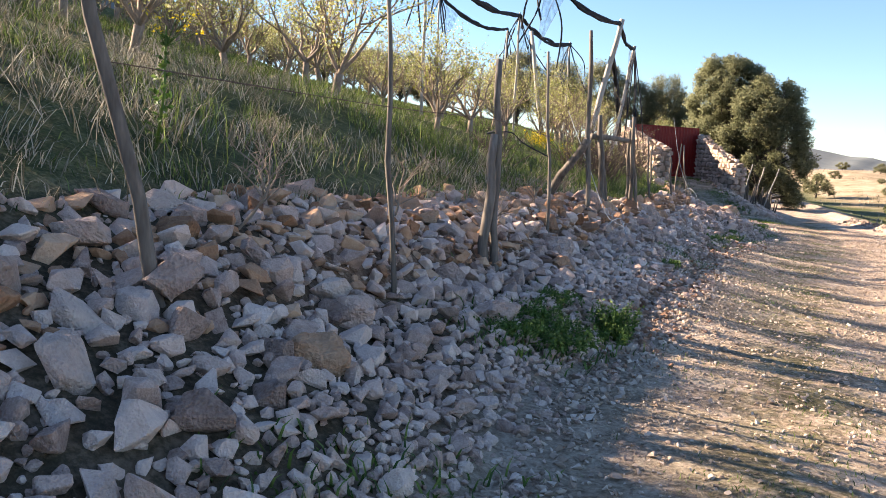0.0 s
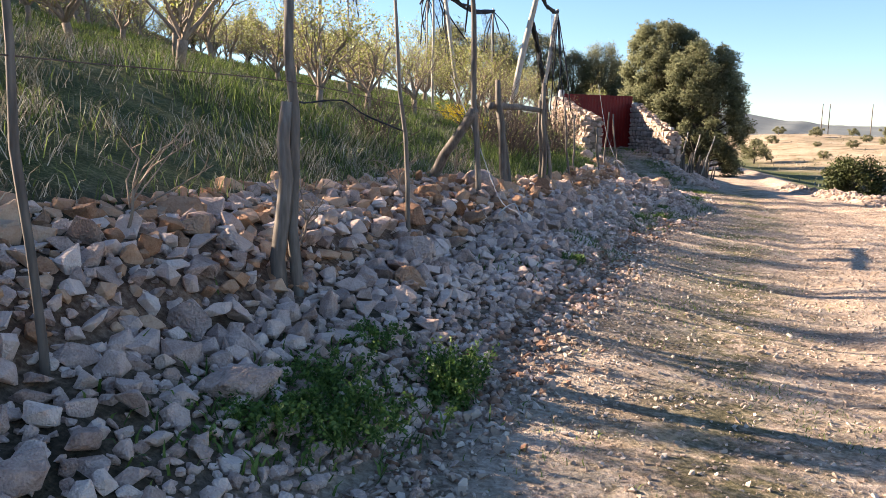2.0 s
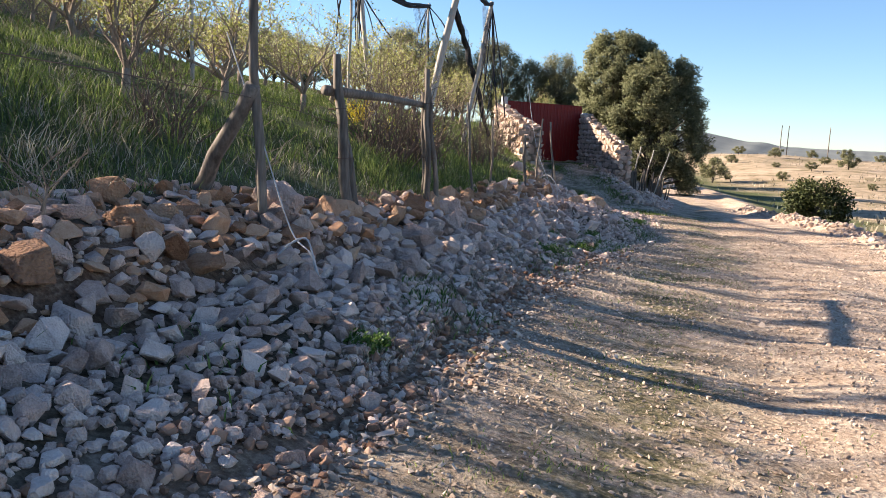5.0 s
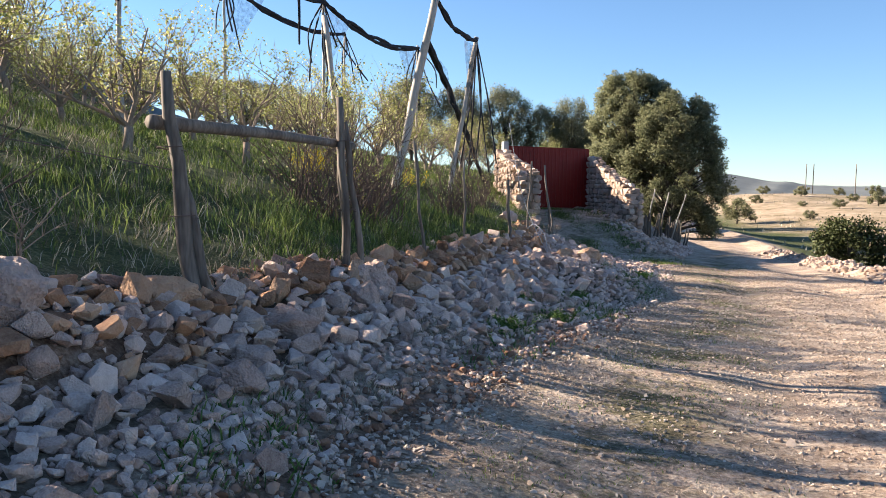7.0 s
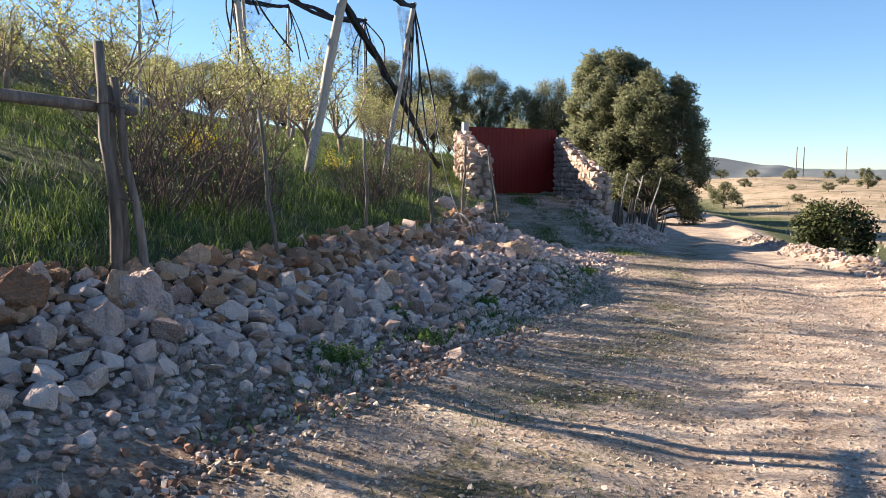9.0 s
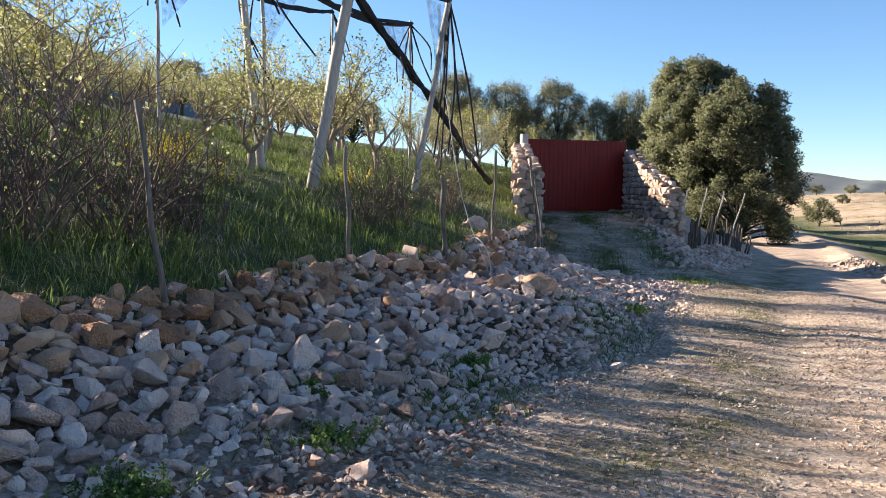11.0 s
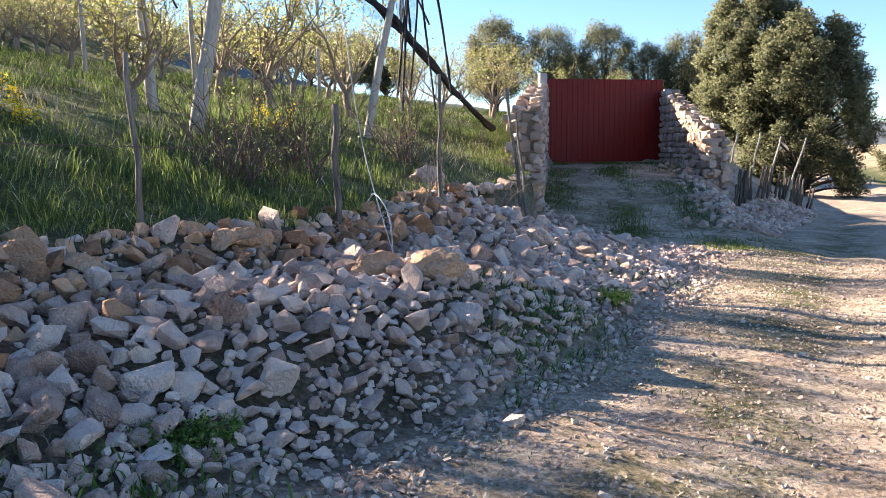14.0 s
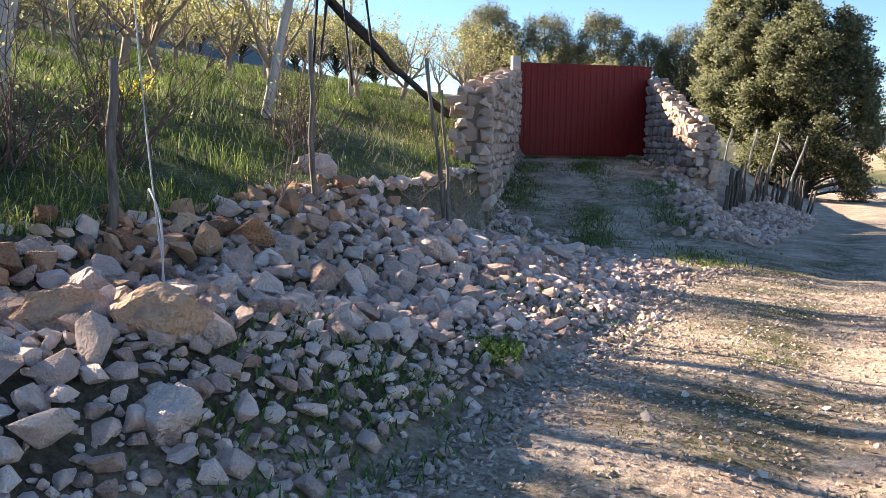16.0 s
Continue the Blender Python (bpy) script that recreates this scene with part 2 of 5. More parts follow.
def rock_mesh(seed, n=16, flat=0.7, box=False, worn=0.0):
    """Vertices and faces of one angular stone about 1 across."""
    r = random.Random(seed)
    bm = bmesh.new()
    for i in range(n):
        v = Vector((r.gauss(0, 1), r.gauss(0, 1), r.gauss(0, 1))).normalized()
        if box:
            v = Vector([max(-0.62, min(0.62, c)) for c in v]) * 0.8
        v *= r.uniform(0.42, 0.55) * (1.45 if box else 1)
        bm.verts.new((v.x * r.uniform(0.9, 1.15), v.y, v.z * flat))
    res = bmesh.ops.convex_hull(bm, input=bm.verts)
    bmesh.ops.delete(bm, geom=list({g for g in res["geom_interior"] + res["geom_unused"] if isinstance(g, bmesh.types.BMVert)}), context='VERTS')
    if worn:
        bmesh.ops.bevel(bm, geom=bm.edges[:], offset=worn, segments=1, affect='EDGES', clamp_overlap=True)
        for v in bm.verts:
            v.co *= 1 + 0.24 * noise.noise(v.co * 5 + Vector((seed, 0, 0)))
    bmesh.ops.triangulate(bm, faces=bm.faces)
    bm.verts.index_update()
    V = np.array([v.co[:] for v in bm.verts])
    F = np.array([[v.index for v in f.verts] for f in bm.faces])
    bm.free()
    return V, F


def scatter(variants, place, turn, size):
    """One vertex and face array: variant k%len at each place, turned (n x 3 x 3) and sized (n x 3)."""
    VV, FF, o = [], [], 0
    for i in range(len(place)):
        V, F = variants[i % len(variants)]
        VV.append((V * size[i]) @ turn[i].T + place[i])
        FF.append(F + o)
        o += len(V)
    return np.concatenate(VV), np.concatenate(FF)


def turns(n, tilt=0.5):
    a, b, c = rng.uniform(0, 2 * np.pi, n), rng.normal(0, tilt, n), rng.normal(0, tilt, n)
    ca, sa, cb, sb, cc, sc = np.cos(a), np.sin(a), np.cos(b), np.sin(b), np.cos(c), np.sin(c)
    z, o = np.zeros(n), np.ones(n)
    Rz = np.stack([ca, -sa, z, sa, ca, z, z, z, o], 1).reshape(n, 3, 3)
    Rx = np.stack([o, z, z, z, cb, -sb, z, sb, cb], 1).reshape(n, 3, 3)
    Ry = np.stack([cc, z, sc, z, o, z, -sc, z, cc], 1).reshape(n, 3, 3)
    return Rz @ Rx @ Ry


# ---- plan of the ground ----
def along(y, ys, vs):
    return np.interp(y, ys, vs)


def road_z(y):
    return along(y, [-40, 0, 5, 8, 12, 17, 22, 30, 41, 60, 120], [0.8, 0.38, 0.32, 0.22, 0.13, 0.0, -0.1, -0.3, -0.75, -1.1, -1.2])


def edge_x(y):      # where the track ends and the rubble begins
    return along(y, [-40, 0, 2, 4, 5.2, 7, 8.5, 10.5, 12.2, 15, 17, 20, 22, 24, 26, 28, 32, 36, 40, 43, 60, 80, 120, 400],
                 [2.5, 0.6, 0.3, 0.0, -0.3, -0.5, -0.75, -0.95, -1.35, -1.8, -1.9, -2.15, -2.4, -2.75, -3.1, -3.7, -3.9, -4.7, -5.2, -5.7, -9.8, -16.5, -30, -120])


def right_x(y):     # the far side of the track
    return along(y, [-40, 0, 17, 24, 28, 32, 36, 43, 60, 80, 120, 400], [6, 4.8, 3.2, 1.7, 0.8, -0.2, -1.1, -3.0, -6, -12, -25, -110])


def fence_x(y):     # top of the rubble bank, where the grass begins
    return along(y, [-40, 0, 3.4, 5, 7, 9.2, 11, 12.3, 13.3, 15.6, 17.6, 20.7, 22.6, 25.7, 27, 30, 37.3, 39.6, 41.7, 46, 60, 80, 120, 400],
                 [-2.0, -1.4, -1.75, -2.1, -2.45, -2.85, -3.05, -3.1, -3.15, -3.5, -3.85, -4.65, -4.9, -5.75, -5.95, -7.2, -11.2, -8.6, -7.5, -8.6, -13, -20, -34, -125])


def fence_z(y):
    return along(y, [-40, 0, 3.4, 5, 7, 9.2, 11, 12.3, 13.3, 15.6, 17.6, 20.7, 22.6, 25.7, 27, 30, 33, 37.3, 39.6, 41.7, 46, 60, 80, 120],
                 [1.5, 1.2, 1.15, 1.12, 1.05, 0.98, 0.98, 0.88, 0.75, 0.75, 0.68, 0.66, 0.6, 0.7, 0.65, 0.75, 1.05, 1.25, 0.85, 0.75, 0.4, 0.2, 0.0, 0.0])


def smooth(a, b, v):
    t = np.clip((v - a) / (b - a), 0, 1)
    return t * t * (3 - 2 * t)


def wave(x, y, s, k=0):
    return (np.sin(x * s + 1.7 * k + 1.3 * np.sin(y * s * 0.7 + k)) + np.sin(y * s * 1.1 + 2.1 * k + 1.5 * np.sin(x * s * 0.8 - k))) / 2


GATE_L, GATE_R = np.array((-11.05, 37.13)), np.array((-8.80, 39.50))
RAMP_A, RAMP_B = np.array((-4.6, 28.6)), np.array((-9.9, 38.3))


def ramp_u(x, y):
    d = RAMP_B - RAMP_A
    u = ((x - RAMP_A[0]) * d[0] + (y - RAMP_A[1]) * d[1]) / (d @ d)
    w = ((x - RAMP_A[0]) * d[1] - (y - RAMP_A[1]) * d[0]) / np.sqrt(d @ d)   # + to the right of the way up
    return u, w


def height(x, y):
    x, y = np.asarray(x, float), np.asarray(y, float)
    rz, ex, fx, fz, rx = road_z(y), edge_x(y), fence_x(y), fence_z(y), right_x(y)
    track = rz + 0.02 * wave(x, y, 1.3) + 0.012 * wave(x, y, 4.1, 2) - 0.05 * np.exp(-((x - (ex + rx) / 2 - 1.0) / 0.35) ** 2) - 0.04 * np.exp(-((x - (ex + rx) / 2 + 0.6) / 0.35) ** 2)
    lift = 0.13 * smooth(6, 8.5, y) * smooth(19, 16.5, y)      # the track's inner margin stands a little higher
    track = track + lift * smooth(1.3, 0, x - ex)
    out = x - rx
    berm = 0.16 * np.exp(-((out - 0.5) / 0.45) ** 2) * (1 + 0.5 * wave(x, y, 2.3, 1)) * smooth(18, 24, y)
    right = rz + berm - 0.45 * smooth(0.6, 5, out) + 3.3 * smooth(50, 170, y) * smooth(0, 20, out) + 0.35 * wave(x, y, 0.11, 1) * smooth(3, 30, out) + 0.12 * wave(x, y, 0.45, 4) * smooth(3, 12, out)
    a = np.clip((ex - x) / np.maximum(ex - fx, 0.2), 0, 1)
    mound = 0.27 * np.exp(-((x + 3.25) / 0.6) ** 2 - ((y - 21.7) / 1.9) ** 2)
    steep = smooth(14, 11, y)
    bank = rz + lift * (1 - a) + (fz - rz) * ((0.75 * a + 0.25 * a ** 3) * (1 - steep) + (0.9 * a + 0.1 * a ** 3) * steep) + mound + 0.03 * wave(x, y, 3.1, 3)
    ledge = smooth(3, 5.5, y) * smooth(14, 12, y)
    bank = bank + ledge * (0.10 * smooth(0.54, 0.66, a) - 0.03 * smooth(0.25, 0.5, a)) * smooth(1.0, 0.75, a)
    s = np.maximum(fx - x, 0)
    k1, k2 = along(y, [0, 6, 14], [1.2, 1.1, 1.0]), along(y, [0, 10, 22, 34], [1.95, 1.85, 1.65, 1.15])
    rise = k1 * 0.31 * np.minimum(s, 2.8) + k2 * 0.125 * np.clip(s - 2.8, 0, 42) + 0.02 * np.clip(s - 45, 0, 100)
    rise = rise + along(y, [0, 20, 32, 50], [2.0, 2.6, 3.4, 0.6]) * smooth(25, 38, s)
    hill = fz + rise + 0.07 * wave(x, y, 0.9, 5) * smooth(0, 2, s) + 0.03 * wave(x, y, 2.7, 6) * smooth(0, 1, s)
    z = np.where(x > rx, right, np.where(x > ex, track, np.where(x > fx, bank, hill)))
    u, w = ramp_u(x, y)
    rampz = rz + (0.80 - rz) * smooth(0.0, 0.95, u)
    inside = smooth(-0.25, 0.15, u) * smooth(2.9, 1.7, w) * np.where(x > fx - 0.05, 1, 0) * (1 - smooth(1.0, 1.5, u))
    z = z * (1 - inside) + rampz * inside
    far = np.hypot(x, y)
    z = z + 62 * np.exp(-((x + 270) / 95) ** 2 - ((y - 110) / 90) ** 2) * smooth(60, 140, far)
    z = z + smooth(600, 1500, far) * (17 + 14 * wave(x, y, 0.004, 2) + 6 * wave(x, y, 0.011, 3)) - smooth(150, 500, far) * 6 * smooth(0, 40, out)
    return z


def spaced(lo, near_a, near_b, hi, step, grow=1.13):
    v = list(np.arange(near_a, near_b + 1e-6, step))
    s, p = step, near_b
    while p < hi:
        s *= grow
        p += s
        v.append(p)
    s, p = step, near_a
    while p > lo:
        s *= grow
        p -= s
        v.insert(0, p)
    return np.array(v)


def build_ground():
    xs, ys = spaced(-2400, -9, 4.5, 2400, 0.12, 1.09), spaced(-600, -1, 40, 2600, 0.14, 1.09)
    X, Y = np.meshgrid(xs, ys)
    x, y = X.ravel(), Y.ravel()
    z = height(x, y)
    nx, ny = len(xs), len(ys)
    i = np.arange((nx - 1) * (ny - 1))
    r, c = i // (nx - 1), i % (nx - 1)
    q = np.stack([r * nx + c, r * nx + c + 1, (r + 1) * nx + c + 1, (r + 1) * nx + c], 1)
    me = bpy.data.meshes.new("ground")
    me.vertices.add(len(x))
    me.vertices.foreach_set("co", np.stack([x, y, z], 1).ravel())
    me.loops.add(q.size)
    me.loops.foreach_set("vertex_index", q.ravel())
    me.polygons.add(len(q))
    me.polygons.foreach_set("loop_start", np.arange(len(q)) * 4)
    me.polygons.foreach_set("use_smooth", np.ones(len(q), bool))
    me.update(calc_edges=True)
    me.materials.append(M_GROUND)
    ex, fx, rx = edge_x(y), fence_x(y), right_x(y)
    u, w = ramp_u(x, y)
    on_ramp = smooth(-0.25, 0.1, u) * smooth(2.6, 1.6, w) * (x > fx) * (1 - smooth(1.1, 1.6, u))
    far = np.hypot(x, y)
    for name, v in (("strip", smooth(-0.15, 0.4, ex - x + 0.2 * wave(x, y, 2.0)) * (1 - on_ramp) * smooth(45, 30, y) * (1 - 0.75 * smooth(0.9, 0.5, ex - x) * smooth(10, 12.5, y) * smooth(19, 17, y))),
                    ("turf", np.maximum(smooth(-0.2, 0.5, fx - x) * smooth(700, 300, far), smooth(0.8, 2.0, x - rx) * smooth(9, 5, x - rx + 1.5 * wave(x, y, 0.5)))),
                    ("weeds", np.clip(np.exp(-((x - ex - 1.2) / 0.55) ** 2) + 0.3 * np.exp(-((x - ex - 0.3) / 0.4) ** 2) + on_ramp * (0.75 + 0.4 * smooth(0.3, 1.0, np.abs(np.abs(w) - 0.7))), 0, 1) * smooth(60, 30, y)),
                    ("redness", np.clip(np.exp(-((x - ex - 0.02 - 0.12 * wave(x, y, 1.6, 3)) / 0.22) ** 2) * smooth(6, 9, y) * smooth(20, 16, y)
                     + np.exp(-(((ex - x) / np.maximum(ex - fx, 0.2) - 0.66) / 0.16) ** 2) * smooth(3, 6, y) * smooth(24, 20, y), 0, 0.9)),
                    ("field", np.maximum(smooth(1.0, 3.0, x - rx), smooth(40, 60, y) * smooth(0, -3, x - ex))),
                    # share of painted haze, also on the hill beyond the orchard
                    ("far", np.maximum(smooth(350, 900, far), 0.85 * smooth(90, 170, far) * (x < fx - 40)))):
        at = me.attributes.new(name, 'FLOAT', 'POINT')
        at.data.foreach_set("value", v.astype(np.float32))
    return tagged(new("ground", me), "dirt track between a stony bank, an orchard slope and dry fields", "ground", kind="structure")


build_ground()


def on(x, y):
    return float(height(x, y))


# ---- gate ----
def box(bm, x0, x1, y0, y1, z0, z1, bevel=0.0):
    g = bmesh.ops.create_cube(bm, size=1, matrix=Matrix.Translation(((x0 + x1) / 2, (y0 + y1) / 2, (z0 + z1) / 2)) @ Matrix.Diagonal((x1 - x0, y1 - y0, z1 - z0, 1)))
    if bevel:
        bmesh.ops.bevel(bm, geom=[e for e in bm.edges if set(e.verts) <= set(g["verts"])], offset=bevel, segments=1, affect='EDGES')


def bm_mesh(name, bm, mat):
    me = bpy.data.meshes.new(name)
    bm.to_mesh(me)
    bm.free()
    me.materials.append(mat)
    return me


def build_gate():
    d = GATE_R - GATE_L
    width = float(np.hypot(*d))
    ang = math.degrees(math.atan2(d[1], d[0]))
    gate = tagged(new("double_gate"), "closed dark red sheet-steel double gate between stone walls", "gate")
    gate.matrix_world = pose(GATE_L[0], GATE_L[1], 0.85, 0, 0, ang)
    half = width / 2
    for i in range(2):
        x0, x1 = i * half + (0.012 if i == 0 else 0.002), (i + 1) * half - (0.012 if i else 0.002)
        bm = bmesh.new()
        n = 11
        w = (x1 - x0) / n
        pts = []
        for k in range(n):
            pts += [(x0 + k * w, 0), (x0 + k * w + w * 0.62, 0), (x0 + k * w + w * 0.70, -0.010), (x0 + k * w + w * 0.92, -0.010)]
        pts.append((x1, 0))
        lo = [bm.verts.new((px, py, 0.03)) for px, py in pts]
        hi = [bm.verts.new((px, py, 2.16)) for px, py in pts]
        for a in range(len(pts) - 1):
            bm.faces.new((lo[a], lo[a + 1], hi[a + 1], hi[a]))
        leaf = part("gate_leaf", bm_mesh("gate_leaf", bm, M_RED), gate, "ribbed red sheet-steel leaf")
        sol = leaf.modifiers.new("thick", 'SOLIDIFY')
        sol.thickness = 0.006
        bm = bmesh.new()
        for za, zb in ((0.0, 0.05), (1.05, 1.09), (2.13, 2.18)):
            box(bm, x0, x1, 0.008, 0.05, za, zb)
        for xa in (x0, x1 - 0.045):
            box(bm, xa, xa + 0.045, 0.0085, 0.0505, 0.0505, 2.1295)
        part("leaf_frame", bm_mesh("leaf_frame", bm, M_RED), leaf)
        for zz in (0.35, 1.8):
            V, F = [], []
            xx = x0 - 0.005 if i == 0 else x1 + 0.005
            tube(V, F, [(xx, -0.01, zz - 0.07), (xx, -0.01, zz + 0.07)], [0.018, 0.018], 8)
            part("hinge", mesh_of("hinge", V, F, M_RED), leaf)
    # unseen strip behind the leaves, added to stop light through the seam
    bm = bmesh.new()
    box(bm, half - 0.05, half + 0.05, 0.052, 0.058, 0.02, 2.16)
    part("closing_strip", bm_mesh("closing_strip", bm, M_RED), gate)
    for k, (x0, x1, zt) in enumerate(((-0.22, -0.03, 2.32), (width + 0.03, width + 0.2, 1.92))):
        bm = bmesh.new()
        box(bm, x0, x1, -0.1, 0.12, -0.6, zt, 0.012)
        post = tagged(new("gate_post", bm_mesh("gate_post", bm, M_CONCRETE)), "square grey concrete gate post beside the red gate", "post", "gate posts")
        post.matrix_world = gate.matrix_world


build_gate()

# ---- dry stone walls ----
BLOCKS = [rock_mesh(200 + i, 26, 0.95, True) for i in range(10)]
BLOCK_MESHES = [mesh_of("wall_stone", V, F, M_WALL) for V, F in BLOCKS]


def build_wall(name, a, b, top_a, top_b, base_a, base_b, thick, label, keep):
    """A rough stone wall from a to b with stones on both faces, the end at a, and its top."""
    a, b = Vector((*a, 0)), Vector((*b, 0))
    L = (b - a).length
    d = (b - a) / L
    nrm = Vector((-d.y, d.x, 0))
    wall = tagged(new(name), label, "wall", kind="structure")
    bm = bmesh.new()
    inset = 0.07
    sec = []
    for s in np.linspace(0, 1, 12):
        p = a + d * (inset + (L - inset) * s)
        zb, zt = base_a + (base_b - base_a) * s - 0.6, top_a + (top_b - top_a) * s - inset
        sec.append([bm.verts.new(p + nrm * q + Vector((0, 0, z))) for q, z in ((-thick / 2 + inset, zb), (thick / 2 - inset, zb), (thick / 2 - inset, zt), (-thick / 2 + inset, zt))])
    for s0, s1 in zip(sec, sec[1:]):
        for k in range(4):
            bm.faces.new((s0[k], s0[(k + 1) % 4], s1[(k + 1) % 4], s1[k]))
    bm.faces.new(sec[0][::-1])
    bm.faces.new(sec[-1])
    part("wall_core", bm_mesh("wall_core", bm, M_MORTAR), wall)
    spots = []

    def lay(at, tangent, normal, length, zb, zt):
        x = 0.0
        z = zb
        while z < zt:
            h = random.uniform(0.11, 0.25)
            x = random.uniform(-0.1, 0.0)
            while x < length:
                w = random.uniform(0.14, 0.44)
                frac = (x + w / 2)
                zz = z + h / 2 + random.uniform(-0.02, 0.02)
                if zz < at(frac)[2]:
                    q = at(min(max(frac, 0.05), length - 0.03))
                    spots.append((Vector((q[0].x, q[0].y, zz)) + normal * random.uniform(-0.03, 0.015), tangent, normal, (w * 1.12, random.uniform(0.2, 0.28), h * 1.22)))
                x += w
            z += h
    for side in (-1, 1):
        lay(lambda f, side=side: (a + d * f + nrm * side * (thick / 2 - 0.1), 0, top_a + (top_b - top_a) * f / L - 0.05), d, nrm * side, L, min(base_a, base_b) - 0.25, max(top_a, top_b))
    lay(lambda f: (a + d * 0.1 - nrm * thick / 2 + nrm * f, 0, top_a - 0.05), nrm, -d, thick, base_a - 0.25, top_a)
    f = 0.0
    while f < L:
        w = random.uniform(0.18, 0.34)
        for q in (-0.5, 0.5):
            if random.random() < 0.92:
                spots.append((a + d * (f + w / 2) + nrm * q * (thick / 2 - 0.02) + Vector((0, 0, top_a + (top_b - top_a) * f / L + random.uniform(-0.08, 0.03))), d, nrm, (w * 1.15, thick * 0.55, random.uniform(0.12, 0.22))))
        f += w
    spots = [sp for sp in spots if sp[0].z > on(sp[0].x, sp[0].y) - 0.35]
    spots.sort(key=lambda sp: (sp[0] - a).length)
    rest = []
    for i, (p, t, nn, size) in enumerate(spots):
        R = Matrix((t, nn, Vector((0, 0, 1)))).transposed()
        R = R @ Euler((random.uniform(-0.2, 0.2), random.uniform(-0.2, 0.2), random.uniform(-0.18, 0.18))).to_matrix()
        if i < keep:
            ob = new("wall_stone", BLOCK_MESHES[i % 10])
            ob.parent = wall
            ob.matrix_world = Matrix.LocRotScale(p, R.to_quaternion(), Vector(size))
        else:
            rest.append((p, R, size))
    if rest:
        V, F = scatter(BLOCKS, np.array([r[0][:] for r in rest]), np.array([np.array(r[1]) for r in rest]), np.array([r[2] for r in rest]))
        part("wall_stones", mesh_of("wall_stones", V, F, M_WALL), wall, kind="stuff")
    return wall


build_wall("wall_west", (-7.35, 29.9), (-11.28, 37.1), 1.92, 2.85, 0.4, 0.95, 0.55, "pinkish rubble-stone wing wall leading up to the gate", 300)
build_wall("wall_east", (-6.15, 36.2), (-8.62, 39.45), 1.45, 2.75, 0.15, 0.75, 0.5, "rubble-stone wing wall sloping down from the gate", 250)

# ---- stones of the bank ----
ROCKS = [rock_mesh(i, 20 + i % 7, 0.62 + 0.03 * (i % 6)) for i in range(24)]
FINE_ROCKS = [rock_mesh(i, 11 + i % 6, 0.60 + 0.04 * (i % 6), worn=0.028) for i in range(24)]
PEBBLES = [rock_mesh(80 + i, 8, 0.6) for i in range(8)]


def packed(x, y, size, tight=0.40):
    """Which of the stones, largest first, find room beside those laid before."""
    cells, keep = {}, np.zeros(len(x), bool)
    for i in range(len(x)):
        cx, cy = int(x[i] // 0.3), int(y[i] // 0.3)
        free = True
        for ux in (cx - 1, cx, cx + 1):
            for uy in (cy - 1, cy, cy + 1):
                for px, py, ps in cells.get((ux, uy), ()):
                    if (px - x[i]) ** 2 + (py - y[i]) ** 2 < (tight * (ps + size[i])) ** 2:
                        free = False
                        break
                if not free:
                    break
            if not free:
                break
        if free:
            keep[i] = True
            cells.setdefault((cx, cy), []).append((x[i], y[i], size[i]))
    return keep


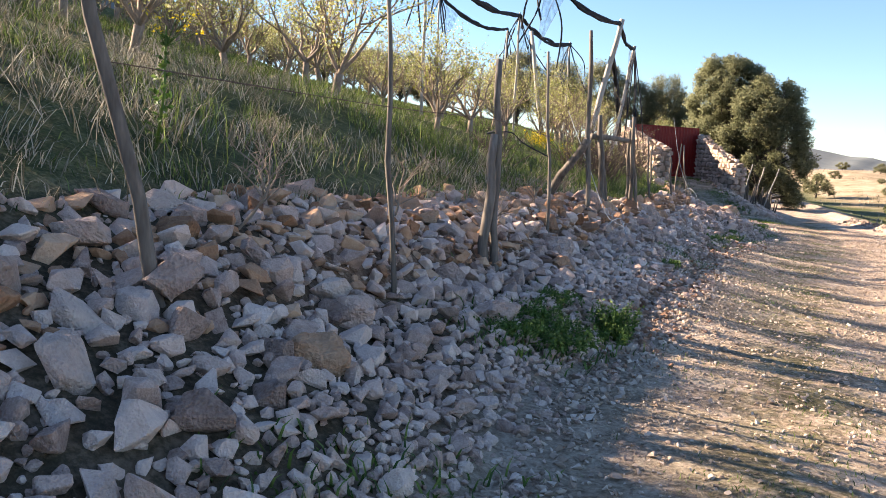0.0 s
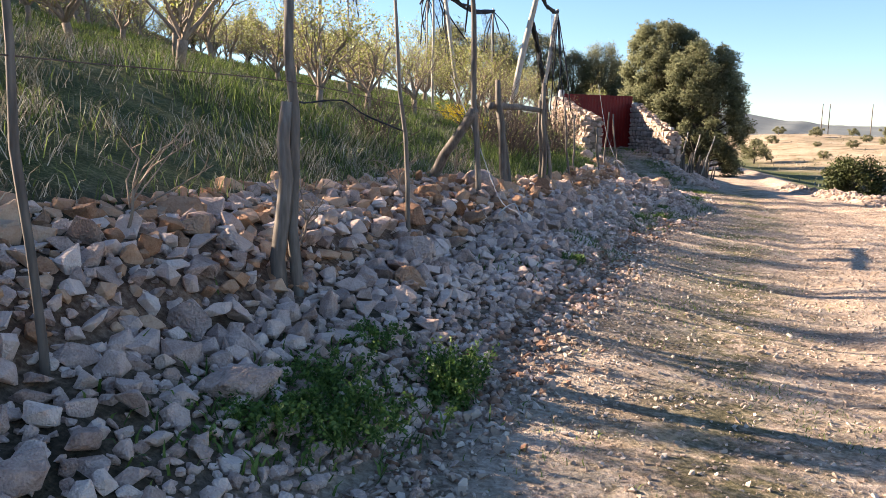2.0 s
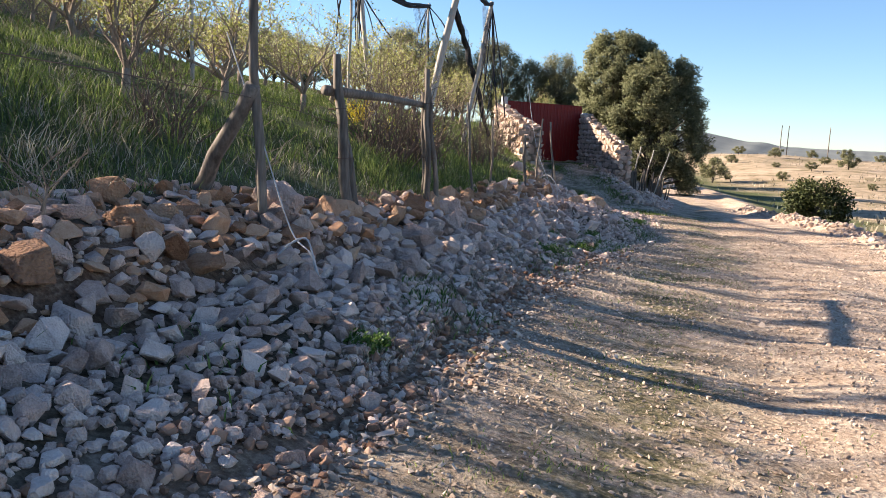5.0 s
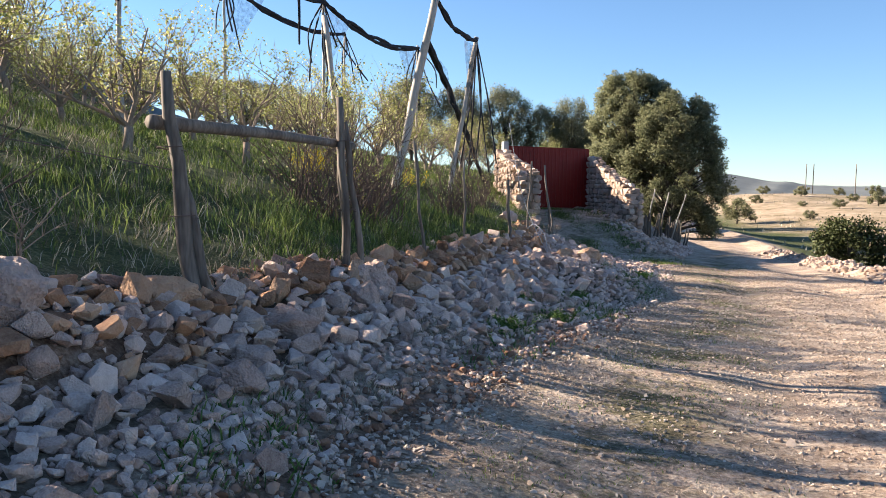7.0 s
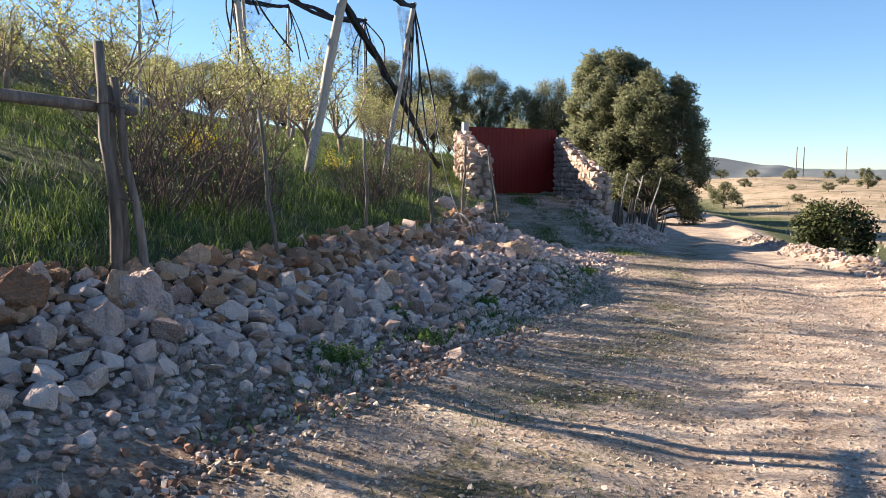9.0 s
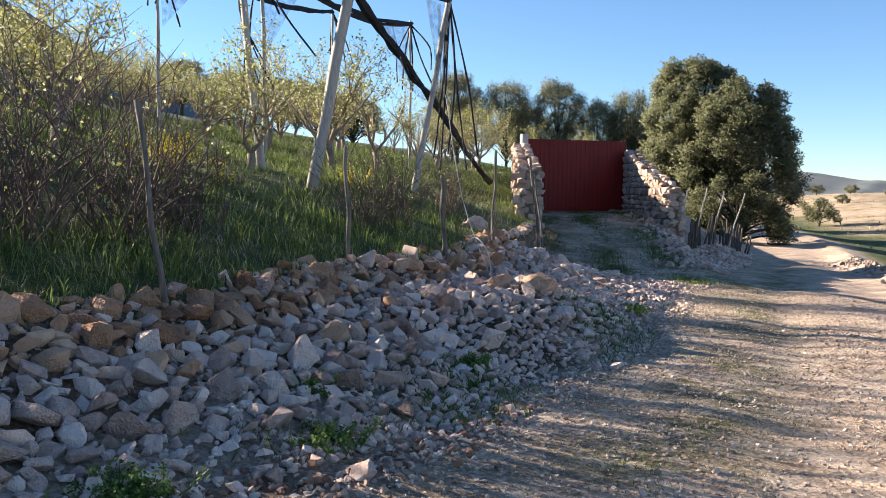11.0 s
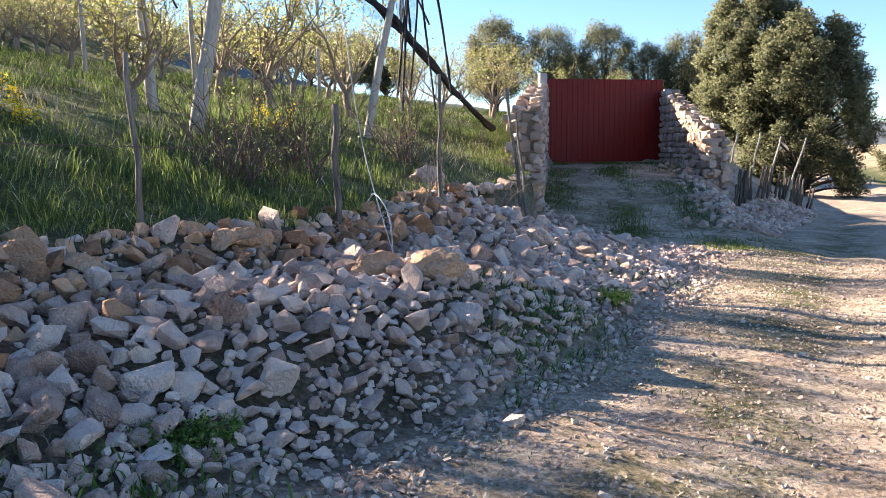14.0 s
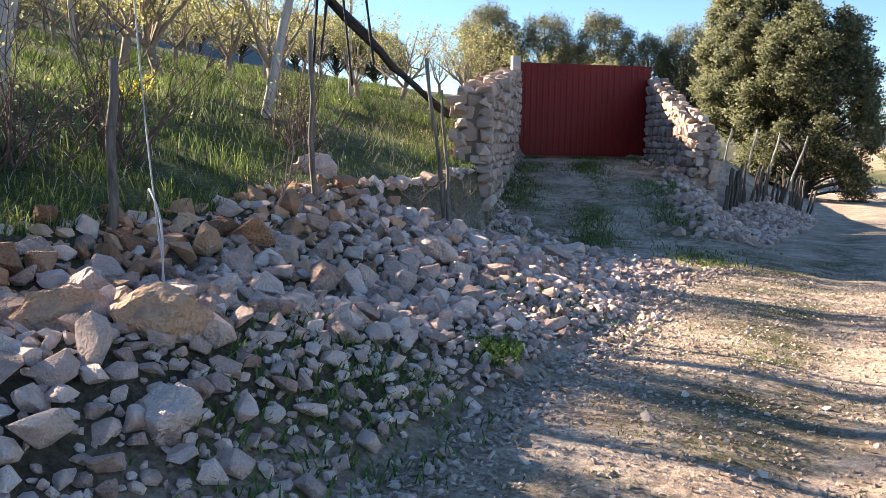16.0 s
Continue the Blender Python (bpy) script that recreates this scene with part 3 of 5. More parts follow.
def build_bank():
    bank = tagged(new("stone_bank"), "long bank of loose grey-pink limestone rubble beside the track", "stones")
    n = 100000
    y = rng.uniform(-1.5, 29.5, n)
    a = rng.uniform(-0.12, 1.06, n)
    ex, fx = edge_x(y), fence_x(y)
    x = ex + (fx - ex) * a + 0.08 * wave(ex, y, 2.2, 4)
    strip = smooth(0.46, 0.28, a) * smooth(11, 13, y) * smooth(18.5, 16, y)
    bare = smooth(0.35, -0.15, wave(x, y, 1.9, 9)) * smooth(0.75, 0.45, a)
    chance = (1 - 0.78 * strip) * (1 - 0.5 * bare * smooth(0.32, 0.05, a)) * np.where(a < 0.02, 0.10, 1)
    keep = rng.random(n) < chance
    x, y, a = x[keep], y[keep], a[keep]
    n = len(x)
    size = np.clip(0.047 * np.exp(rng.normal(0, 0.42, n)), 0.026, 0.16)
    size *= (0.72 + 0.5 * smooth(0.0, 0.5, a)) * along(y, [0, 3, 9, 14, 20], [0.98, 0.98, 0.9, 1.04, 1.14])
    size = np.where(a > 0.8, size * 1.08, size) * (1 + 0.6 * (rng.random(n) < 0.012))
    order = np.argsort(-size)
    x, y, a, size = x[order], y[order], a[order], size[order]
    keep = packed(x, y, size)
    x, y, a, size = x[keep], y[keep], a[keep], size[keep]
    n = len(x)
    top = a > 0.76
    z = height(x, y) + size * (rng.uniform(0.05, 0.34, n) - 0.15 * smooth(0.85, 1.0, a))
    P = np.stack([x, y, z], 1)
    S = size[:, None] * rng.uniform(0.78, 1.28, (n, 3))
    T = turns(n, 0.45)
    rust = (a > 0.52) & (rng.random(n) < along(y, [0, 4, 8, 14, 17, 23, 27, 30], [0.12, 0.3, 0.6, 0.6, 0.8, 0.65, 0.3, 0.2]) * np.where(top, 1, along(y, [12, 15], [0.55, 0.14])))
    picked = np.zeros(n, bool)
    big_ids = [i for i in range(n) if 2 < y[i] < 26][:300]
    picked[big_ids] = True
    shared = {}
    for i in big_ids:
        key = (i % 24, bool(rust[i]))
        if key not in shared:
            shared[key] = mesh_of("stone", *FINE_ROCKS[key[0]], M_RUST_PIECE if key[1] else M_STONE_PIECE)
        ob = new("stone", shared[key])
        ob.parent = bank
        ob.matrix_world = Matrix.LocRotScale(Vector(P[i]), Matrix(T[i].tolist()).to_quaternion(), Vector(S[i] * 1.15))
    for m, mat in ((~picked & ~rust, M_STONE), (~picked & rust, M_RUST)):
        for mm, shapes in ((m & (size > 0.07), FINE_ROCKS), (m & (size <= 0.07), ROCKS)):
            V, F = scatter(shapes, P[mm], T[mm], S[mm] * 1.15)
            part("rubble", mesh_of("rubble", V, F, mat), bank, kind="stuff")


build_bank()


def build_infill():
    n = 9000
    y = rng.uniform(0, 29.5, n)
    a = rng.uniform(-0.14, 1.0, n)
    x = edge_x(y) + (fence_x(y) - edge_x(y)) * a
    k = rng.random(n) < (0.25 + 0.6 * (0.5 + 0.5 * wave(x, y, 2.6, 1))) * (1 - 0.6 * smooth(0.5, 0.3, a) * smooth(7.5, 10, y) * smooth(18.5, 16, y))
    x, y = x[k], y[k]
    n = len(x)
    size = 0.022 + 0.035 * rng.random(n)
    P = np.stack([x, y, height(x, y) + size * 0.2], 1)
    V, F = scatter(PEBBLES, P, turns(n, 0.6), size[:, None] * rng.uniform(0.8, 1.35, (n, 3)))
    tagged(new("small_rubble", mesh_of("small_rubble", V, F, M_STONE)), "small broken stones filling the gaps of the bank", "stones", kind="stuff")
    n = 2200
    y = rng.uniform(6, 19, n)
    x = edge_x(y) + rng.normal(0.0, 0.17, n) + 0.12 * wave(y, y, 1.6, 3)
    size = 0.016 + 0.05 * rng.random(n) ** 2.4
    P = np.stack([x, y, height(x, y) + size * 0.15], 1)
    V, F = scatter(ROCKS, P, turns(n, 0.5), size[:, None] * rng.uniform(0.8, 1.3, (n, 3)))
    tagged(new("earth_clods", mesh_of("earth_clods", V, F, M_CLOD)), "reddish earth clods and stones along the edge of the track", "clods", kind="stuff")


build_infill()


def build_gravel():
    n = 60000
    y = 2.0 + 28 * rng.random(n) ** 0.85
    ex, rx = edge_x(y), right_x(y)
    x = ex + (rx - ex) * np.where(rng.random(n) < 0.12, np.abs(rng.normal(0, 0.08, n)), rng.random(n))
    size = 0.010 + 0.024 * rng.random(n) ** 2 + 0.03 * (rng.random(n) > 0.97) * rng.random(n)
    size *= np.where(x < ex + 0.35, 1.6, 1.0)
    P = np.stack([x, y, height(x, y) + size * 0.15], 1)
    V, F = scatter(PEBBLES, P, turns(n, 0.4), size[:, None] * rng.uniform(0.8, 1.3, (n, 3)))
    tagged(new("gravel", mesh_of("gravel", V, F, M_GRAVEL)), "fine pale gravel scattered over the dirt track", "gravel", kind="stuff")
    n = 900
    y = rng.uniform(22, 44, n)
    x = right_x(y) + rng.normal(0.45, 0.28, n)
    size = 0.05 + 0.12 * rng.random(n) ** 2
    P = np.stack([x, y, height(x, y) + size * 0.15], 1)
    V, F = scatter(ROCKS, P, turns(n, 0.5), size[:, None] * rng.uniform(0.8, 1.3, (n, 3)))
    tagged(new("berm_stones", mesh_of("berm_stones", V, F, M_WALL)), "low heap of stones along the outer edge of the track", "stones", kind="stuff")
    n = 900
    u = rng.uniform(0.25, 1.0, n)
    w = rng.normal(2.1, 0.30, n) - 0.2 * (1 - u)
    d = (RAMP_B - RAMP_A) / np.hypot(*(RAMP_B - RAMP_A))
    q = RAMP_A + u[:, None] * (RAMP_B - RAMP_A) + w[:, None] * np.array((d[1], -d[0]))
    size = 0.05 + 0.15 * rng.random(n) ** 2
    P = np.stack([q[:, 0], q[:, 1], height(q[:, 0], q[:, 1]) + size * 0.15], 1)
    V, F = scatter(ROCKS, P, turns(n, 0.5), size[:, None] * rng.uniform(0.8, 1.3, (n, 3)))
    tagged(new("spilled_stones", mesh_of("spilled_stones", V, F, M_WALL)), "stones spilled at the foot of the wall beside the ramp", "stones", kind="stuff")


build_gravel()


# ---- grass ----
def blades(x, y, length, width, lean, mat, name, label, drift=(0, 0), way=None):
    n = len(x)
    z = height(x, y) - 0.01
    an = rng.uniform(0, 2 * np.pi, n)
    sx, sy = np.cos(an) * width / 2, np.sin(an) * width / 2
    la = rng.uniform(0, 2 * np.pi, n) if way is None else way
    lx, ly = np.cos(la) * lean * length + drift[0] * length, np.sin(la) * lean * length + drift[1] * length
    V = np.zeros((n, 5, 3))
    V[:, 0] = np.stack([x - sx, y - sy, z], 1)
    V[:, 1] = np.stack([x + sx, y + sy, z], 1)
    V[:, 2] = np.stack([x - sx * 0.7 + lx * 0.35, y - sy * 0.7 + ly * 0.35, z + length * 0.55], 1)
    V[:, 3] = np.stack([x + sx * 0.7 + lx * 0.35, y + sy * 0.7 + ly * 0.35, z + length * 0.55], 1)
    V[:, 4] = np.stack([x + lx, y + ly, z + length * (1 - 0.3 * np.minimum(lean + 0.5 * np.hypot(*drift), 1))], 1)
    o = np.arange(n)[:, None] * 5
    F = np.concatenate([o + np.array([[0, 1, 3]]), o + np.array([[0, 3, 2]]), o + np.array([[2, 3, 4]])])
    me = bpy.data.meshes.new(name)
    me.from_pydata(V.reshape(-1, 3), [], F)
    me.materials.append(mat)
    return tagged(new(name, me), label, "grass", kind="stuff")


def slope_points(n, y0, y1, smax, power=1.6, tuft=14, spread=0.07):
    """Points on the slope above the bank, gathered into tufts."""
    m = n // tuft
    y = rng.uniform(y0, y1, m)
    s = smax * rng.random(m) ** power + 0.05
    tall, way = np.repeat(rng.uniform(0.45, 1.45, m), tuft), np.repeat(rng.uniform(0, 2 * np.pi, m), tuft) + rng.normal(0, 0.7, m * tuft)
    y, s = np.repeat(y, tuft) + rng.normal(0, spread, m * tuft), np.maximum(np.repeat(s, tuft) + rng.normal(0, spread, m * tuft), 0.02)
    return fence_x(y) - s, y, s, tall, way


def build_grass():
    x, y, s, tall, way = slope_points(260000, -1, 42, 18, 1.6, 26, 0.10)
    k = rng.random(len(x)) < np.clip(0.55 + 0.6 * wave(x, y, 1.1, 4) + along(y, [0, 10, 14], [-0.55, -0.4, 0.1]), 0.05, 1)
    x, y, s, tall, way = x[k], y[k], s[k], tall[k], way[k]
    ln = tall * (0.55 + 0.45 * smooth(0.1, 0.9, s)) * rng.uniform(0.08, 0.26, len(x)) * along(y, [0, 11, 15], [1.0, 0.95, 0.78]) * (1 + 0.45 * wave(x, y, 0.9, 7)) * (1 + 0.3 * wave(x, y, 3.1, 2))
    blades(x, y, ln, 0.008 + 0.0007 * s, rng.uniform(0.2, 0.7, len(x)), M_GRASS, "green_grass", "fresh green spring grass on the orchard slope", way=way)
    x, y, s, tall, way = slope_points(130000, -1, 40, 16, 1.7, 26, 0.09)
    k = rng.random(len(x)) < along(y, [0, 10, 14, 20, 30], [1, 0.95, 0.40, 0.22, 0.3]) * np.clip(0.62 + 0.6 * wave(x, y, 1.4, 8), 0.1, 1)
    x, y, s, tall, way = x[k], y[k], s[k], tall[k], way[k]
    ln = tall * rng.uniform(0.14, 0.42, len(x)) * along(y, [0, 10, 16], [0.95, 0.7, 0.55]) * (0.55 + 0.45 * smooth(0.1, 0.9, s))
    blades(x, y, ln, 0.006 + 0.0007 * s, rng.uniform(0.4, 1.2, len(x)), M_STRAW, "dry_grass", "long dry grey-brown grass on the bank above the stones", (0.25, -0.1), way)
    n = 34000
    y = rng.uniform(2.5, 32, n)
    ex = edge_x(y)
    x = ex + rng.normal(1.15, 0.5, n)
    k = (wave(x, y, 3.3, 2) + 0.6 * wave(x, y, 7.0, 5) + rng.normal(0, 0.3, n) > 0.45) & (x > ex + 0.1)
    x, y = x[k], y[k]
    blades(x, y, rng.uniform(0.012, 0.05, len(x)), 0.006, rng.uniform(0.3, 0.9, len(x)), M_GRASS, "track_grass", "sparse short grass tufts on the dirt track")
    n = 9000
    y = rng.uniform(10, 19, n)
    x = edge_x(y) - 0.05 - 0.75 * rng.random(n)
    k = wave(x, y, 2.3, 6) + 0.5 * wave(x, y, 6.0, 1) + rng.normal(0, 0.25, n) > 0.25
    x, y = x[k], y[k]
    blades(x, y, rng.uniform(0.03, 0.11, len(x)), 0.006, rng.uniform(0.4, 1.0, len(x)), M_STRAW, "strip_grass", "short straw-coloured grass on the earth strip below the stones")


build_grass()


def build_tussocks():
    n = 6000
    y = 44 + 150 * rng.random(n) ** 1.5
    x = right_x(y) + 2.5 + rng.random(n) * (12 + 0.55 * y)
    k = wave(x, y, 0.16, 4) + rng.normal(0, 0.5, n) > 0.0
    x, y = x[k], y[k]
    blades(x, y, rng.uniform(0.12, 0.4, len(x)), 0.10, rng.uniform(0.2, 0.8, len(x)), M_STRAW, "field_tussocks", "dry grass tussocks scattered over the tan field")


build_tussocks()

# ---- plants ----
def leaf_cards(points, size, r, flat=0.3):
    n = len(points)
    T = turns(n, 1.0)
    s = size * r.uniform(0.6, 1.3, n)
    q = np.array([(-0.5, 0, 0), (0, -0.32, 0.06), (0.5, 0, 0), (0, 0.32, 0.06)])
    V = np.einsum('nij,kj->nki', T, q) * s[:, None, None] + points[:, None, :]
    return V.reshape(-1, 3), (np.arange(n)[:, None] * 4 + np.arange(4)[None])


def make_orchard_tree(seed):
    r = random.Random(seed)
    nr = np.random.default_rng(seed)
    V, F, tips = [], [], []
    h = r.uniform(0.22, 0.42)
    fork = Vector((r.uniform(-0.08, 0.08), r.uniform(-0.08, 0.08), h))
    tube(V, F, [(0, 0, -0.15), fork * 0.5 + Vector((0.02, 0, 0)), fork], [0.075, 0.06, 0.058], 7, wobble=0.2)

    def limb(p, d, length, rad, level):
        pts, rr = [p], [rad]
        n = 4
        for i in range(n):
            d = (d + Vector((r.gauss(0, 0.22), r.gauss(0, 0.22), r.gauss(0.07, 0.14)))).normalized()
            p = p + d * length / n
            pts.append(p)
            rr.append(rad * (1 - 0.72 * (i + 1) / n))
        tube(V, F, pts, rr, 6 if level == 0 else 4 if level == 1 else 3, cap=False)
        if level > 0:
            for k in range(5 if level > 1 else 2):
                i = r.randrange(1, n + 1)
                tips.append(pts[i].lerp(pts[i - 1], r.random()))
        if level < 2:
            for k in range(4 if level == 0 else 4):
                i = r.randrange(1, n + 1)
                nd = (d * 0.5 + Vector((r.gauss(0, 0.6), r.gauss(0, 0.6), r.gauss(0.45, 0.35)))).normalized()
                limb(pts[i], nd, length * r.uniform(0.5, 0.75), rr[i] * 0.7 + 0.002, level + 1)
    for k in range(r.choice((4, 5, 5, 6))):
        an = k * 2 * math.pi / 5 + r.uniform(-0.4, 0.4)
        limb(fork, Vector((math.cos(an) * 0.75, math.sin(an) * 0.75, r.uniform(0.7, 1.3))).normalized(), r.uniform(0.9, 1.35), 0.033, 0)
    tree = new("fruit_tree")
    part("trunk", mesh_of("trunk", V, F, M_BARK, True), tree)
    tips = np.array([t[:] for t in tips])
    pts = np.repeat(tips, 3, 0) + nr.normal(0, 0.055, (len(tips) * 3, 3))
    LV, LF = leaf_cards(pts, 0.052, nr)
    part("leaves", mesh_of("leaves", LV, LF, M_LEAF), tree, "sparse yellow-green spring leaves and pale blossom")
    return tagged(tree, "low pruned fruit tree with sparse yellow-green spring leaves", "tree", "orchard trees")


def build_orchard():
    kinds = [make_orchard_tree(20 + i) for i in range(6)]
    used = set()
    i = 0
    for row in range(14):
        for col in range(14):
            y = 1.5 + col * 3.1 + random.uniform(-0.5, 0.5) + (row % 2) * 1.4
            s = 3.6 + row * 3.0 + random.uniform(-0.5, 0.5)
            x = float(fence_x(y)) - s
            if random.random() < 0.06:
                continue
            k = i % 6
            m = pose(x, y, on(x, y), random.uniform(-4, 4), random.uniform(-4, 4), random.uniform(0, 360))
            sc = random.uniform(0.85, 1.2) * (1 + 0.02 * row)
            if k not in used:
                used.add(k)
                t = kinds[k]
                t.matrix_basis = m
            else:
                t = copy_thing(kinds[k], m)
            t.scale = (sc, sc, sc)
            i += 1


build_orchard()


def make_big_tree(name, seed, w, h, lobes, cards, size, mat, label, low=0.12, bole=0.22):
    """Evergreen: trunk with limbs, and a crown of many leaf sprays gathered into uneven lobes."""
    r, nr = random.Random(seed), np.random.default_rng(seed)
    tree = tagged(new(name), label, "tree")
    V, F, centres = [], [], []
    tube(V, F, [(0, 0, -0.3), (0.1, 0, h * 0.18), (0, 0.1, h * 0.4), (0, 0, h * 0.75)], [bole, bole * 0.85, bole * 0.6, bole * 0.2], 8, wobble=0.2)
    for k in range(lobes):
        an = k * 2.39996 + r.uniform(-0.3, 0.3)
        e = (k + 0.5) / lobes
        zc = h * (low + 0.12 + (0.78 - low) * e)
        wide = math.sqrt(max(0.06, 1 - ((zc / h - (0.42 + low * 0.6)) / (0.56 - low * 0.5)) ** 2))
        rad = w * r.uniform(0.65, 1.25) * min(0.15, 0.95 / math.sqrt(lobes))
        reach = max(0.0, (w * 0.5 * wide - rad * 0.9) * r.choice((0.55, 0.9, 1.0, 1.0, 1.08)))
        c = Vector((math.cos(an) * reach, math.sin(an) * reach, zc))
        centres.append((c, rad))
        tube(V, F, [(0, 0, zc * r.uniform(0.3, 0.6)), c * 0.5 + Vector((0, 0, zc * 0.3)), c], [bole * 0.35, bole * 0.2, bole * 0.06], 5, cap=False)
    part("trunk", mesh_of("trunk", V, F, M_OAKBARK, True), tree)
    P, N = [], []
    tot = sum(q[1] ** 2 for q in centres)
    for c, rad in centres:
        n = int(cards * rad ** 2 / tot)
        v = nr.normal(0, 1, (n, 3))
        v /= np.linalg.norm(v, axis=1)[:, None]
        bump = 1 + 0.22 * np.sin(v[:, 0] * 7 + seed) * np.sin(v[:, 1] * 6) + 0.18 * np.sin(v[:, 2] * 9 + v[:, 0] * 5)
        d = rad * bump * (1.12 - 0.75 * nr.random(n) ** 1.3)
        P.append(np.array(c[:]) + v * d[:, None] * np.array((1, 1, 0.85)))
        N.append(v * 0.55 + 0.45 * (np.array(c[:]) - np.array((0, 0, h * 0.45))) / (w * 0.4))
    P = np.concatenate(P)
    LV, LF = leaf_cards(P, size, nr)
    me = mesh_of("crown", LV, LF, mat, True)
    out = np.concatenate(N) + 0.45 * nr.normal(0, 1, P.shape)
    out /= np.linalg.norm(out, axis=1)[:, None]
    me.normals_split_custom_set_from_vertices(np.repeat(out, 4, 0).tolist())
    part("crown", me, tree, "dense small-leaved olive-green crown")
    return tree


def build_trees():
    t = make_big_tree("oak_tree", 3, 5.8, 9.6, 84, 130000, 0.105, M_OAK, "large dense evergreen oak beside the track behind the gate", 0.10, 0.3)
    t.matrix_basis = pose(-12.5, 60.0, on(-12.5, 60) - 0.2)
    t = make_big_tree("oak_tree", 5, 6.2, 8.9, 84, 130000, 0.105, M_OAK, "evergreen oak with a low wide crown beside the track", -0.06, 0.25)
    t.matrix_basis = pose(-9.8, 58.5, on(-9.8, 58.5) - 0.2)
    kinds = [make_big_tree("evergreen_tree", 11 + i, (5.5, 6.5, 5.0)[i], (9.5, 8.5, 10.0)[i], 46, 26000, 0.13, M_DARKOAK, "tall slender evergreen tree on the rise behind the orchard", 0.2, 0.18) for i in range(3)]
    for t in kinds:
        tagged(t, group="trees behind the gate")
    spots = [(-31.6, 66.4, 7.6, 4.6), (-28.4, 68, 7.4, 4.2), (-25.0, 69.6, 8.2, 4.3), (-22.6, 71.0, 7.2, 3.3), (-20.6, 72.2, 8.2, 4.0), (-18.6, 72.5, 6.2, 3.5), (-41.5, 58.5, 4.6, 5.0), (-39.3, 60.0, 5.0, 4.4), (-37.3, 61.6, 4.4, 4.4),
             (-45.0, 57.0, 4.2, 4.4), (-35.5, 72, 6.2, 4.5), (-56, 62, 5.0, 5.0), (-24, 84, 8.0, 5.0), (-33, 80, 7.0, 4.5)]
    for i, (x, y, tall, wide) in enumerate(spots):
        k = i % 3
        t = kinds[k] if i < 3 else copy_thing(kinds[k], Matrix())
        t.matrix_basis = pose(x, y, on(x, y) - 0.1, 0, 0, 67 * i)
        w, h = ((5.5, 9.5), (6.5, 8.5), (5.0, 10.0))[k]
        t.scale = (wide / w, wide / w, tall / h)
    bush = make_big_tree("dark_bush", 31, 2.6, 1.5, 18, 9000, 0.09, M_BUSH, "dark green rounded bush on the verge beyond the track", 0.0, 0.05)
    bush.matrix_basis = pose(0.0, 38.6, on(0.0, 38.6) - 0.1)
    shrub = make_big_tree("field_shrub", 37, 2.6, 2.0, 12, 3500, 0.12, M_DARKOAK, "small scrubby tree in the dry field", 0.15, 0.07)
    tagged(shrub, group="shrubs in the field")
    spots = [(-11.4, 95.7, 1.35), (-4.9, 98.2, 0.5), (-2.7, 110, 0.55), (1.1, 119, 0.95), (-9.5, 150, 0.9), (-16, 158, 0.8), (0.5, 152, 0.9), (-5, 170, 0.8), (8, 140, 1.0), (14, 128, 0.8), (20, 142, 0.8), (12, 96, 0.6),
             (18, 110, 0.7), (-22, 165, 0.9), (6, 172, 0.9), (3, 88, 0.35), (-7, 118, 0.4), (9, 110, 0.5), (26, 160, 1.0), (-2, 136, 0.6), (15, 78, 0.5), (-14, 132, 0.7)]
    for i, (x, y, sc) in enumerate(spots):
        m = pose(x, y, on(x, y) - 0.1, 0, 0, 50 * i)
        t = shrub if i == 0 else copy_thing(shrub, m)
        t.matrix_basis = m
        t.scale = (sc * 1.15, sc * 1.15, sc)


build_trees()


# ---- poles, fence and net ----
def post(name, base, top, r0, r1, mat, label, category="post", group="", sides=8):
    """A crooked round stake from the ground at base (x, y) to top (x, y, z)."""
    b = Vector((base[0], base[1], on(*base) - 0.25))
    t = Vector(top)
    V, F, pts, rr = [], [], [], []
    for i in range(7):
        f = i / 6
        j = 0.012 * math.sin(i * 1.9 + base[1]) * (0 < i < 6)
        pts.append(b.lerp(t, f) + Vector((j, 0.7 * j, 0)))
        rr.append((r0 + (r1 - r0) * f) * random.uniform(0.92, 1.08))
    tube(V, F, pts, rr, sides, wobble=0.15)
    return tagged(new(name, mesh_of(name, V, F, mat, True)), label, category, group)


W = "weathered grey wooden stake in the bank of stones"
post("fence_stake", (-1.12, 3.72), (-1.5, 3.45, 2.55), 0.030, 0.021, M_POST, W, group="fence stakes")
post("fence_stake", (-1.27, 5.38), (-1.42, 5.36, 2.4), 0.018, 0.012, M_POST, W, group="fence stakes")
post("fence_stake", (-1.55, 7.08), (-1.68, 7.17, 2.17), 0.036, 0.024, M_POST, W, group="fence stakes")
post("split_stump", (-1.62, 7.0), (-1.64, 7.1, 1.62), 0.046, 0.03, M_POST, "split weathered stump standing against a fence stake", "stump")
post("fence_stake", (-2.02, 9.1), (-2.1, 8.9, 2.45), 0.02, 0.013, M_POST, W, group="fence stakes")
post("fence_stake", (-2.57, 11.4), (-2.66, 11.25, 3.0), 0.036, 0.024, M_POST, W, group="fence stakes")
post("leaning_log", (-3.3, 11.45), (-2.6, 11.28, 1.70), 0.055, 0.05, M_POST, "thick weathered log leaning on a fence stake", "log")
post("frame_stake", (-3.08, 13.3), (-3.2, 13.15, 2.1), 0.055, 0.035, M_POST, "rough wooden stake of a rail fence beside the orchard", "post", "rail fence stakes")
